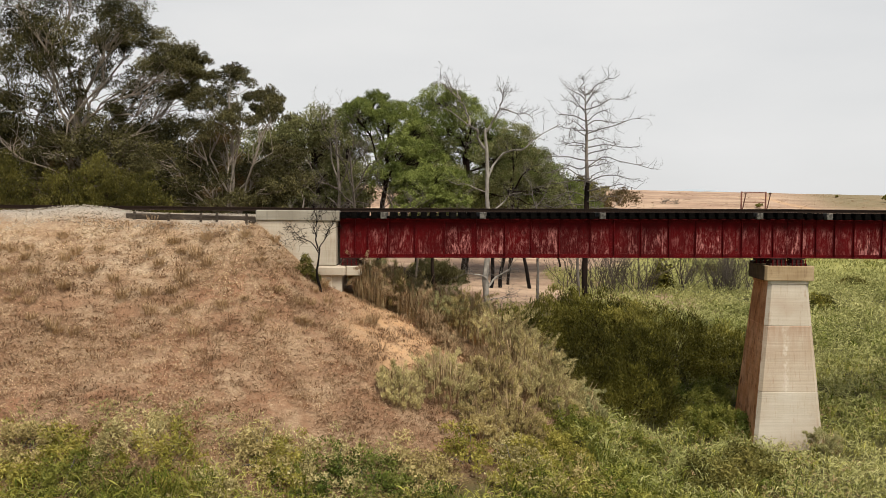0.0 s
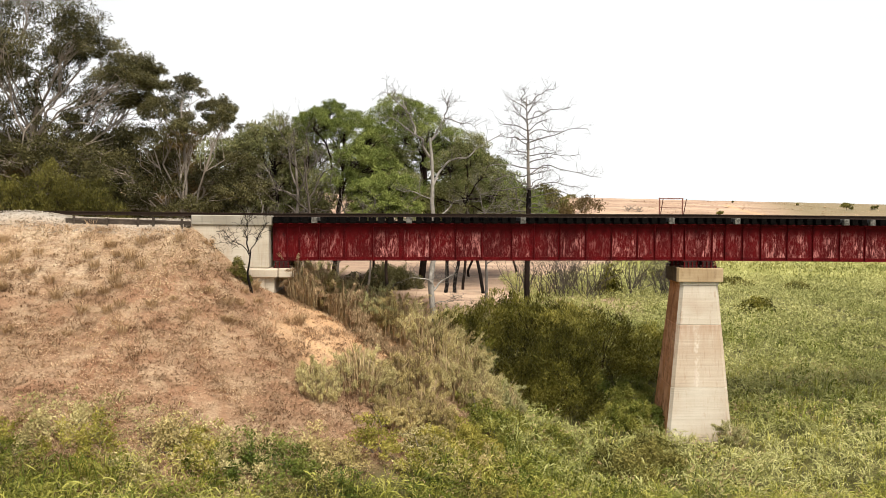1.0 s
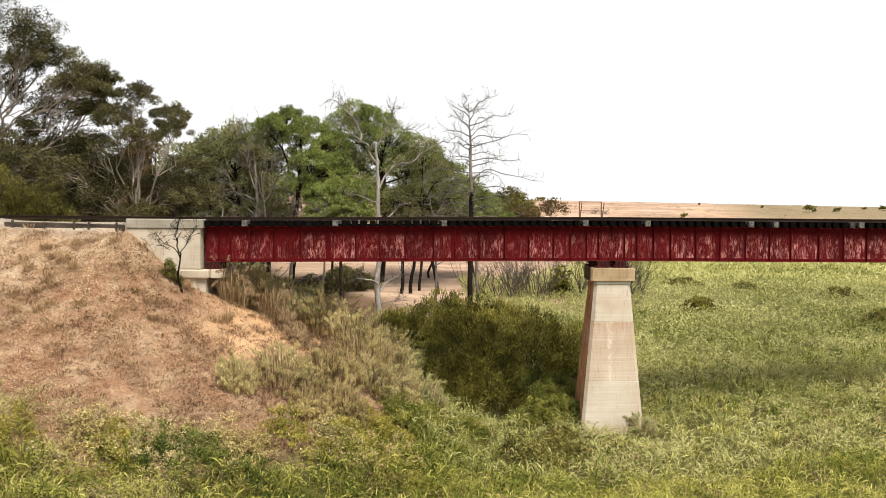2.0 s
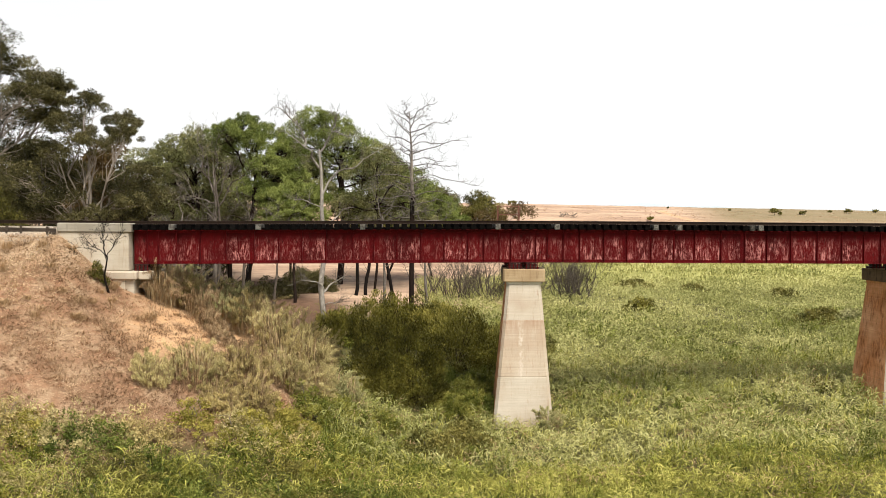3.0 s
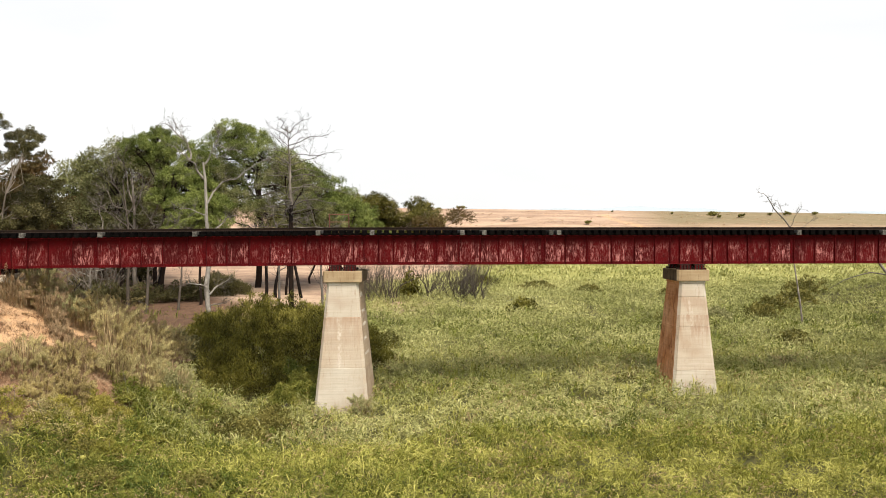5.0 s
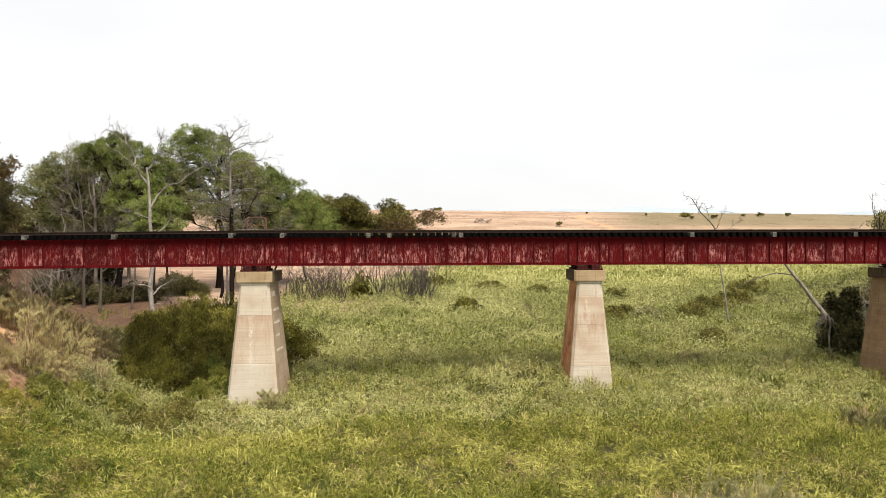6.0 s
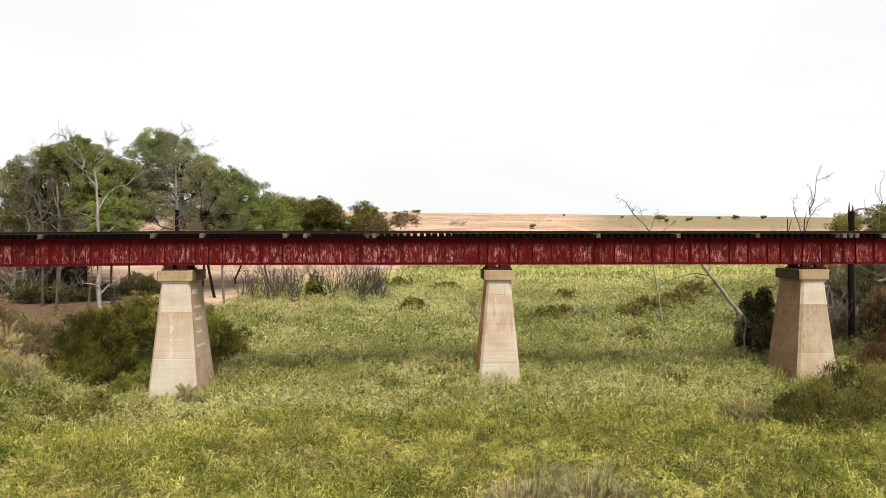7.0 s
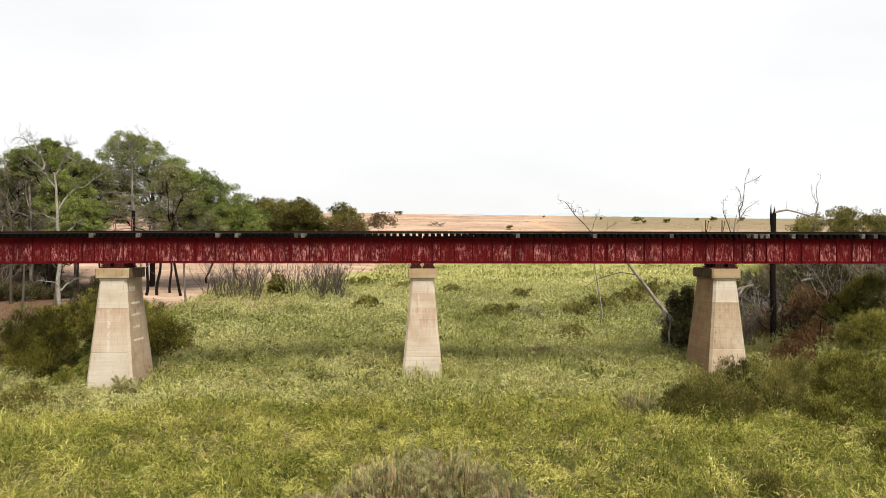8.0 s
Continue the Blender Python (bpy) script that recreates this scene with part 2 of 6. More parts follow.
    c = mix(n, l, calc(n, l, "MULTIPLY", wsep.outputs["Red"], calc(n, l, "ADD", mid, 0.35)), c, sandy)
    c = mix(n, l, sep.outputs["Green"], c, stone)
    l.new(c, b.inputs["Base Color"])
    bump(n, l, b, calc(n, l, "ADD", calc(n, l, "MULTIPLY", fine, 0.6), calc(n, l, "MULTIPLY", tiny, 0.4)), 0.6, 0.045)
    return m


RED, RED_TRIM = red_paint_material(), plain_red_material()
CONCRETE = concrete_material("weathered_concrete", (0.59, 0.54, 0.45), (0.50, 0.43, 0.335), (0.32, 0.165, 0.085), 0.53, 0.70, 0.7)
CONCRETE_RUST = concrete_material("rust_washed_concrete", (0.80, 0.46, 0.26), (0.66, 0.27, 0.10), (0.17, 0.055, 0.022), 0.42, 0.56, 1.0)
CONCRETE_TAN = concrete_material("tan_stained_concrete", (0.57, 0.475, 0.36), (0.47, 0.365, 0.255), (0.23, 0.120, 0.060), 0.50, 0.68, 0.75)
CONCRETE_BROWN = concrete_material("brown_stained_concrete", (0.43, 0.29, 0.165), (0.31, 0.185, 0.095), (0.13, 0.062, 0.030), 0.47, 0.68, 0.75)
CONCRETE_GREY = concrete_material("grey_slab_concrete", (0.38, 0.345, 0.285), (0.28, 0.25, 0.20), (0.11, 0.092, 0.072), 0.50, 0.70, 0.7)
CONCRETE_CAP = concrete_material("dirty_cap_concrete", (0.46, 0.345, 0.21), (0.34, 0.235, 0.13), (0.15, 0.080, 0.04), 0.48, 0.64, 0.8)
CONCRETE_PALE = concrete_material("bleached_concrete", (0.62, 0.57, 0.48), (0.52, 0.45, 0.355), (0.28, 0.145, 0.080), 0.55, 0.68, 0.75)
CONCRETE_PINK = concrete_material("rust_tinged_concrete", (0.57, 0.49, 0.39), (0.48, 0.385, 0.285), (0.30, 0.150, 0.080), 0.53, 0.68, 0.75, 0.9, 5.45)
CONCRETE_JOINT = concrete_material("rust_banded_concrete", (0.57, 0.49, 0.39), (0.48, 0.385, 0.285), (0.30, 0.150, 0.080), 0.53, 0.68, 0.7, 0.0, 4.75)
CONCRETE_STAINED = concrete_material("brown_topped_concrete", (0.53, 0.43, 0.315), (0.41, 0.31, 0.205), (0.17, 0.082, 0.040), 0.46, 0.62, 0.75, 0.0, 5.85)
# for the piers' right faces: brown stains, with side shade put into the colour
CONCRETE_SHADE = concrete_material("brown_shaded_concrete", (0.47, 0.37, 0.26), (0.37, 0.275, 0.18), (0.20, 0.105, 0.055), 0.48, 0.66, 0.9)
CONCRETE_SOOT = concrete_material("blackened_cap_concrete", (0.20, 0.135, 0.085), (0.11, 0.070, 0.042), (0.035, 0.022, 0.015), 0.42, 0.60, 1.0)
TIMBER = timber_material()
OLD_LOG = rough_surface("grey_weathered_timber", (0.13, 0.105, 0.085), (0.06, 0.045, 0.035), (0.02, 0.016, 0.013), 1.5, 8, stretch=(0.4, 2, 2))
RAIL_STEEL = rough_surface("rusty_rail_steel", (0.020, 0.012, 0.009), (0.012, 0.008, 0.006), (0.034, 0.020, 0.013), 2, 20, 0.6)
BLACK_STEEL = rough_surface("dark_bearing_steel", (0.02, 0.012, 0.012), (0.035, 0.015, 0.013), (0.05, 0.02, 0.015), 3, 20, 0.6)
GROUND = ground_material()
BARK_GREY = rough_surface("bleached_dead_bark", (0.42, 0.37, 0.31), (0.17, 0.14, 0.115), (0.07, 0.055, 0.045), 1.6, 5, stretch=(1, 1, 0.45))
BARK_PALE = rough_surface("silver_dead_wood", (0.48, 0.44, 0.385), (0.25, 0.22, 0.185), (0.09, 0.075, 0.062), 1.6, 5, stretch=(1, 1, 0.45))
BARK_GREY_DARK = rough_surface("grey_twig_bark", (0.22, 0.195, 0.17), (0.15, 0.13, 0.11), (0.08, 0.065, 0.055), 1.2, 6)
BARK_TWIG = rough_surface("brown_grey_twig_bark", (0.15, 0.125, 0.10), (0.10, 0.082, 0.066), (0.05, 0.04, 0.032), 1.2, 6)
BARK_BROWN = rough_surface("brown_pine_bark", (0.034, 0.021, 0.015), (0.018, 0.011, 0.008), (0.010, 0.007, 0.006), 1.5, 6, stretch=(1, 1, 0.3))
BARK_BURNT = rough_surface("charred_bark", (0.009, 0.0065, 0.0055), (0.018, 0.012, 0.010), (0.004, 0.0035, 0.003), 1.5, 8)
BARK_GUM = rough_surface("pale_gum_bark", (0.43, 0.37, 0.305), (0.27, 0.22, 0.175), (0.11, 0.085, 0.066), 0.9, 4, stretch=(1, 1, 0.35))
GRASS_GREEN = leaf_material("green_flat_grass", (0.072, 0.080, 0.009), (0.285, 0.280, 0.048), (0.59, 0.540, 0.165), 0.14, 0.55, 0.5)
GRASS_PALE = leaf_material("pale_meadow_grass", (0.175, 0.185, 0.056), (0.36, 0.360, 0.125), (0.56, 0.525, 0.235), 0.18, 0.55, 0.1)
GRASS_LUSH = leaf_material("lush_reed_green", (0.035, 0.050, 0.007), (0.135, 0.165, 0.026), (0.32, 0.33, 0.070), 0.3, 0.45, 0.3)
GRASS_DRY = leaf_material("dry_bank_grass", (0.105, 0.053, 0.028), (0.37, 0.240, 0.140), (0.72, 0.535, 0.345), 0.2, 0.8, 0.3)
GRASS_STRAW = leaf_material("pale_straw", (0.22, 0.140, 0.072), (0.50, 0.355, 0.205), (0.78, 0.62, 0.42), 0.2, 0.8, 0.5)
GRASS_RUSSET = leaf_material("russet_dry_weed", (0.060, 0.028, 0.015), (0.20, 0.098, 0.050), (0.38, 0.22, 0.12), 0.15, 0.8, 0.5)
GRASS_BROWN = leaf_material("brown_tuft_grass", (0.50, 0.345, 0.195), (0.27, 0.170, 0.088), (0.64, 0.47, 0.28), 0.25, 0.7, 0.5)
LEAF_GUM = leaf_material("gum_leaf", (0.013, 0.013, 0.004), (0.046, 0.042, 0.014), (0.21, 0.185, 0.080), 0.08, 0.45, 0.35)
LEAF_GUM_RUST = leaf_material("russet_gum_leaf", (0.085, 0.055, 0.022), (0.140, 0.085, 0.035), (0.10, 0.090, 0.035), 0.2, 0.5, 0.35)
LEAF_PINE = leaf_material("pine_needle", (0.035, 0.047, 0.010), (0.128, 0.158, 0.036), (0.32, 0.355, 0.10), 0.10, 0.5, 0.3)
LEAF_PINE_DULL = leaf_material("dull_pine_needle", (0.040, 0.046, 0.014), (0.145, 0.150, 0.056), (0.32, 0.31, 0.13), 0.10, 0.5, 0.3)
LEAF_HEDGE = leaf_material("hedge_leaf", (0.016, 0.016, 0.004), (0.070, 0.066, 0.015), (0.20, 0.178, 0.045), 0.08, 0.5, 0.5)
LEAF_DARK = leaf_material("dark_bush_leaf", (0.013, 0.013, 0.003), (0.078, 0.074, 0.014), (0.32, 0.285, 0.058), 0.08, 0.5, 0.5)
# brighter copy of the dark bush leaf, sun on the mounds put into its colour
LEAF_SUNNY = leaf_material("sunlit_bush_leaf", (0.022, 0.022, 0.005), (0.125, 0.115, 0.024), (0.42, 0.365, 0.085), 0.08, 0.5, 0.5)
LEAF_GREY = leaf_material("grey_green_broom", (0.21, 0.170, 0.070), (0.50, 0.425, 0.195), (0.72, 0.62, 0.32), 0.25, 0.6, 0.6)
LEAF_SAGE = leaf_material("grey_sage_leaf", (0.15, 0.150, 0.060), (0.36, 0.345, 0.16), (0.54, 0.50, 0.25), 0.28, 0.6, 0.6)
LEAF_DRAB = leaf_material("drab_broom", (0.19, 0.145, 0.058), (0.46, 0.365, 0.155), (0.64, 0.53, 0.25), 0.2, 0.6, 0.6)
LEAF_BRUSH = leaf_material("brown_dry_brush", (0.14, 0.085, 0.044), (0.38, 0.255, 0.145), (0.58, 0.44, 0.27), 0.2, 0.7, 0.6)
LEAF_OLIVE = leaf_material("olive_bush_leaf", (0.055, 0.053, 0.012), (0.165, 0.150, 0.040), (0.33, 0.285, 0.085), 0.25, 0.55, 0.6)
LEAF_YELLOW = leaf_material("yellow_weed_leaf", (0.11, 0.108, 0.018), (0.32, 0.285, 0.056), (0.52, 0.44, 0.12), 0.3, 0.5, 0.8)
LEAF_DEEP = leaf_material("lush_weed_leaf", (0.028, 0.043, 0.008), (0.115, 0.145, 0.028), (0.27, 0.28, 0.065), 0.15, 0.45, 0.8)
STEM_BROWN = leaf_material("brown_broom_stem", (0.12, 0.075, 0.036), (0.33, 0.235, 0.125), (0.52, 0.40, 0.23), 0.1, 0.7, 0.6)
LEAF_RUST = leaf_material("dead_rusty_leaf", (0.050, 0.026, 0.011), (0.150, 0.080, 0.034), (0.30, 0.185, 0.085), 0.15, 0.6, 0.6)
LEAF_WEED = leaf_material("green_weed_leaf", (0.055, 0.068, 0.012), (0.19, 0.205, 0.040), (0.38, 0.34, 0.085), 0.3, 0.45, 0.8)
# distant hills, the air's haze put into their pale blue colour
HILL_HAZE = rough_surface("haze_tinted_hill", (0.36, 0.41, 0.44), (0.31, 0.36, 0.40), (0.41, 0.45, 0.48), 0.004, 0.02)


# ---- building blocks ----
def rng_of(seed):
    return np.random.default_rng(seed)


def mesh_from(name, verts, faces, mats, smooth=False):
    """verts (n, 3); faces: a list of arrays, each (m, k)."""
    me = bpy.data.meshes.new(name)
    verts = np.asarray(verts, dtype=np.float32)
    me.vertices.add(len(verts))
    me.vertices.foreach_set("co", verts.ravel())
    loops = np.concatenate([np.asarray(f, dtype=np.int32).ravel() for f in faces])
    sizes = np.concatenate([np.full(len(f), np.asarray(f).shape[1], dtype=np.int32) for f in faces])
    me.loops.add(len(loops))
    me.loops.foreach_set("vertex_index", loops)
    me.polygons.add(len(sizes))
    starts = np.concatenate([[0], np.cumsum(sizes)[:-1]]).astype(np.int32)
    me.polygons.foreach_set("loop_start", starts)
    if smooth:
        me.polygons.foreach_set("use_smooth", np.ones(len(sizes), dtype=bool))
    for m in (mats if isinstance(mats, (list, tuple)) else [mats]):
        me.materials.append(m)
    me.update(calc_edges=True)
    return me


def piece(name, me, parent=None, at=(0, 0, 0), label="", kind=""):
    ob = new(name, me)
    ob.location = at
    ob.parent = parent
    return tagged(ob, label, kind=kind)


def part(name, bm, mat, parent, label=""):
    me = bpy.data.meshes.new(name)
    bm.to_mesh(me)
    bm.free()
    me.materials.append(mat)
    return piece(name, me, parent, label=label)


def thing(name, label, category, at=(0, 0, 0), group="", kind=""):
    return tagged(piece(name, None, at=at), label, category, group, kind)


def box(bm, x0, x1, y0, y1, z0, z1, bevel=0.0):
    r = bmesh.ops.create_cube(bm, size=1, matrix=Matrix.Translation(((x0 + x1) / 2, (y0 + y1) / 2, (z0 + z1) / 2)) @ Matrix.Diagonal((x1 - x0, y1 - y0, z1 - z0, 1)))
    if bevel:
        es = {e for v in r["verts"] for e in v.link_edges}
        bmesh.ops.bevel(bm, geom=list(es), offset=bevel, segments=1, affect="EDGES")
    return bm


def boxed(x0, x1, y0, y1, z0, z1, bevel=0.0):
    return box(bmesh.new(), x0, x1, y0, y1, z0, z1, bevel)


def tubes(polys, sides=6):
    """Tapered tubes along polylines [(points, radii)]."""
    vs, quads, base = [], [], 0
    for pts, rad in polys:
        pts = np.asarray(pts, float)
        k = len(pts)
        s = sides if max(rad) > 0.06 else (4 if max(rad) > 0.03 else 3)
        tan = np.gradient(pts, axis=0)
        tan /= np.linalg.norm(tan, axis=1)[:, None] + 1e-9
        ref = np.array([0, 0, 1.0]) if abs(tan[0][2]) < 0.8 else np.array([1.0, 0, 0])
        u = np.cross(tan, ref)
        u /= np.linalg.norm(u, axis=1)[:, None] + 1e-9
        w = np.cross(tan, u)
        a = np.arange(s) * 2 * np.pi / s
        ring = pts[:, None, :] + np.asarray(rad)[:, None, None] * (np.cos(a)[None, :, None] * u[:, None, :] + np.sin(a)[None, :, None] * w[:, None, :])
        vs.append(ring.reshape(-1, 3))
        i = (np.arange(k - 1)[:, None] * s + np.arange(s)[None, :])
        j = (np.arange(k - 1)[:, None] * s + (np.arange(s)[None, :] + 1) % s)
        quads.append(np.stack([i, j, j + s, i + s], -1).reshape(-1, 4) + base)
        base += k * s
    return np.concatenate(vs), [np.concatenate(quads)]


def tube_mesh(name, polys, mat, sides=6):
    v, f = tubes(polys, sides)
    return mesh_from(name, v, f, mat, True)


def limb(rng, a, b, r0, r1, n=6, wob=0.06, sag=0.0):
    """A crooked tapered limb from a to b."""
    a, b = np.asarray(a, float), np.asarray(b, float)
    t = np.linspace(0, 1, n)[:, None]
    size = np.linalg.norm(b - a)
    p = a + (b - a) * t
    for k, amp in ((1, 1.0), (2, 0.7), (3, 0.5), (5, 0.22)):
        p = p + np.sin(k * np.pi * t) * rng.normal(0, wob * size * 0.55 * amp, (1, 3))
    p[:, 2] += sag * size * np.sin(np.pi * t[:, 0])
    return p, np.linspace(r0, r1, n)


def twigs(rng, poly, count, length, radius, lift=0.2, levels=1, start=0.25):
    """Side shoots along a limb, and shoots on those."""
    pts, rad = poly
    out = []
    for _ in range(count):
        u = rng.uniform(start, 1) * (len(pts) - 1)
        i = min(int(u), len(pts) - 2)
        p = pts[i] + (pts[i + 1] - pts[i]) * (u - i)
        way = pts[i + 1] - pts[i]
        way = way / (np.linalg.norm(way) + 1e-9)
        d = way * 0.6 + rng.normal(0, 0.7, 3) + np.array([0, 0, lift])
        d /= np.linalg.norm(d)
        L = length * rng.uniform(0.4, 1.1)
        sh = limb(rng, p, p + d * L, min(radius, rad[i] * 0.7), radius * 0.3, 3, 0.12, 0.05)
        out.append(sh)
        if levels > 1:
            out += twigs(rng, sh, 3, length * 0.5, radius * 0.6, lift, levels - 1, 0.3)
    return out


def leaves(rng, centres, spread, count, size, aspect=0.45, droop=0.0, flat=0.6, rise=0.25):
    """count pointed leaves scattered round each centre; returns verts and faces."""
    centres = np.asarray(centres, float)
    count, size = max(int(count * 0.8), 4), size * 1.1
    n = len(centres) * count
    c = np.repeat(centres, count, axis=0)
    sp = np.repeat(np.broadcast_to(np.asarray(spread, float), (len(centres), 3)), count, axis=0)
    d = rng.normal(0, 1, (n, 3))
    d /= np.linalg.norm(d, axis=1)[:, None]
    c = c + d * sp * rng.uniform(0.25, 1, (n, 1)) ** 0.6
    ax = d * 0.7 + rng.normal(0, flat, (n, 3))
    ax[:, 2] += rise - droop
    ax /= np.linalg.norm(ax, axis=1)[:, None]
    side = np.cross(ax, rng.normal(0, 1, (n, 3)))
    side /= np.linalg.norm(side, axis=1)[:, None] + 1e-9
    L = size * 1.2 * rng.uniform(0.6, 1.3, (n, 1))
    w = L * aspect * 0.62
    v = np.stack([c - ax * L * 0.5 - side * w, c - ax * L * 0.35 + side * w, c + ax * L * 0.6], 1).reshape(-1, 3)
    return v, [np.arange(n * 3).reshape(-1, 3)]


def blades(rng, pos, height, width, bend=0.5, lean=(0.15, 0.0), out=None):
    """Bent grass blades rooted at pos (n, 3); out: the way each one arches, in radians."""
    n = len(pos)
    a = rng.uniform(0, 2 * np.pi, n) if out is None else out
    h = height * rng.uniform(0.55, 1.25, n)
    b = bend * h * rng.uniform(0.2, 1.2, n)
    dx, dy = np.cos(a) * b + lean[0] * h, np.sin(a) * b + lean[1] * h
    f = rng.uniform(0, np.pi, n)
    w = width * rng.uniform(0.6, 1.4, n) * 0.5
    wx, wy = np.cos(f) * w, np.sin(f) * w
    p = np.asarray(pos, float)
    side = np.stack([wx, wy, np.zeros(n)], 1)
    m = p + np.stack([dx * 0.32, dy * 0.32, h * 0.66], 1)
    t = p + np.stack([dx, dy, h * rng.uniform(0.5, 0.95, n)], 1)
    v = np.stack([p, m + side * 1.15, m - side * 1.15, t], 1).reshape(-1, 3)
    i = np.arange(n) * 4
    return v, [np.concatenate([np.stack([i, i + 1, i + 2], 1), np.stack([i + 2, i + 1, i + 3], 1)])]


def tufts(rng, pos, each, height, width, bend, spread, lean=(0.12, 0.0), leafy=0.0, uneven=(0.7, 1.25)):
    """Blades in clumps that arch outwards from each root; leafy: how far up the stalks they set out."""
    n = len(pos) * each
    a = rng.uniform(0, 2 * np.pi, n)
    r = spread * np.sqrt(rng.uniform(0, 1, n))
    h = np.repeat(height * rng.uniform(*uneven, len(pos)), each)
    up = rng.uniform(0, leafy, n)
    p = np.repeat(pos, each, axis=0) + np.stack([np.cos(a) * r, np.sin(a) * r, up * h], 1)
    return blades(rng, p, h * (1 - 0.75 * up), width, bend, lean, a + rng.normal(0, 0.5, n))


def reeds(rng, pos, each, height, size, width, spread):
    """Leafy reeds: narrow leaves set at all heights of each clump, arching outwards."""
    n = len(pos) * each
    a = rng.uniform(0, 2 * np.pi, n)
    r = spread * np.sqrt(rng.uniform(0, 1, n))
    h = np.repeat(height * rng.uniform(0.45, 1.4, len(pos)), each)
    u = rng.uniform(0.1, 1, n) ** 0.7
    p = np.repeat(pos, each, axis=0) + np.stack([np.cos(a) * r, np.sin(a) * r, u * h * 0.85], 1)
    b = a + rng.normal(0, 0.7, n)
    e = rng.uniform(-0.25, 1.25, n)
    way = np.stack([np.cos(b) * np.cos(e), np.sin(b) * np.cos(e), np.sin(e)], 1)
    side = np.cross(way, rng.normal(0, 1, (n, 3)))
    side /= np.linalg.norm(side, axis=1)[:, None] + 1e-9
    L = (size * rng.uniform(0.5, 1.3, n))[:, None]
    w = (width * rng.uniform(0.6, 1.4, n))[:, None] * 0.5
    mid = p + way * L * 0.55
    end = p + way * L - [0, 0, 1] * L * rng.uniform(0.05, 0.5, (n, 1))
    v = np.stack([p, mid + side * w, mid - side * w, end], 1).reshape(-1, 3)
    i = np.arange(n) * 4
    return v, [np.concatenate([np.stack([i, i + 1, i + 2], 1), np.stack([i + 2, i + 1, i + 3], 1)])]


# ---- ground ----
FLAT_Y = [-400, -60, -40, -30, -18, -6, 0, 7, 25, 45, 60, 88, 94, 100, 108, 122, 140, 200, 500, 2500]
FLAT_Z = [-2.0, -1.6, -1.4, -1.2, -0.6, 0.2, 0.5, 1.2, 2.4, 3.6, 4.2, 5.0, 8.6, 11.2, 12.6, 14.6, 15.0, 13.0, 10.0, 8.0]


def waves(x, y, k):
    return (np.sin(x * 0.9 * k + 1.3 * np.sin(y * 0.7 * k)) + np.sin(y * 1.1 * k + 0.8 + 1.1 * np.sin(x * 0.6 * k + 2)) + np.sin((x + y) * 0.5 * k + 4)) / 3


def smooth(v):
    v = np.clip(v, 0, 1)
    return v * v * (3 - 2 * v)


def bank_drop(x, y):
    """Distance down the embankment's side from its crest."""
    dy = np.maximum(np.maximum(-0.2 - y, y - 3.4), 0)
    dx = np.interp(np.maximum(x + 24.6, 0), [0, 3.45, 7.2, 11.5, 20, 4000], [0, 5.0, 8.06, 11, 20, 4000])
    return np.hypot(dx, dy)


def height(x, y):
    x, y = np.asarray(x, float), np.asarray(y, float)
    z = np.interp(y, FLAT_Y, FLAT_Z)
    far = smooth((y - 85) / 40)
    z = z - far * np.clip(x - 20, -40, 200) * 0.011
    z = z + 0.22 * waves(x, y, 0.35) * (1 - far) + 0.09 * waves(x + 7, y, 1.3)
    z = z + 4.2 * smooth((x - 45.5) / 12) * smooth((y + 16) / 14) * (1 - smooth((y - 26) / 25))
    z = z + 2.2 * smooth((-13 - x) / 12) * smooth((26 - y) / 20) * smooth((y + 40) / 22)
    z = z - 0.75 * smooth((x + 12) / 6) * smooth((9 - x) / 7) * smooth((y + 16) / 8) * smooth((9 - y) / 8)
    top = 8.9 * smooth((-26.5 - x) / 9) * smooth((y - 2) / 7) * (1 - smooth((y - 62) / 14))
    z = z + np.maximum(top - np.maximum(z, 0), 0) * smooth((-26 - x) / 4)
    d = bank_drop(x, y)
    heap = 0.34 * np.exp(-((x + 32.0) / 2.0) ** 2 - ((y + 0.2) / 0.9) ** 2) + 0.22 * np.exp(-((x + 40) / 4.5) ** 2 - ((y + 0.3) / 0.9) ** 2)
    e = 10.3 + heap - 0.615 * d + 0.10 * waves(x, y, 1.1) * smooth(d / 2) + 0.05 * waves(x, y, 3.1) * smooth(d / 2)
    k = 1.0
    h = np.clip(0.5 + 0.5 * (e - z) / k, 0, 1)
    return z * (1 - h) + e * h + k * h * (1 - h)


def on(x, y, dz=0.0):
    return (x, y, float(height(x, y)) + dz)


def axis(parts):
    return np.unique(np.round(np.concatenate([np.arange(a, b, s) for a, b, s in parts]), 3))


xs = axis([(-2500, -200, 250), (-200, -60, 10), (-60, 70, 0.75), (70, 200, 8), (200, 2600, 240)])
ys = axis([(-400, -60, 30), (-60, -34, 2), (-34, 30, 0.6), (30, 130, 1.6), (130, 300, 12), (300, 2600, 180)])
gx, gy = np.meshgrid(xs, ys)
gz = height(gx, gy)
nx, ny = len(xs), len(ys)
i = (np.arange(ny - 1)[:, None] * nx + np.arange(nx - 1)[None, :]).ravel()
me = mesh_from("ground", np.stack([gx, gy, gz], -1).reshape(-1, 3), [np.stack([i, i + 1, i + 1 + nx, i + nx], 1)], GROUND, True)
d = bank_drop(gx, gy)
dry = smooth((15.6 - d + 1.6 * waves(gx, gy, 0.8)) / 2.2) * smooth((gz - 1.0) / 1.2)
tan = smooth((gy - 27 + 3 * waves(gx, gy, 0.4)) / 6) * smooth((8 - gx - 0.25 * (gy - 40) + 2 * waves(gx, gy, 0.5)) / 6) * (1 - smooth((gy - 60) / 12))
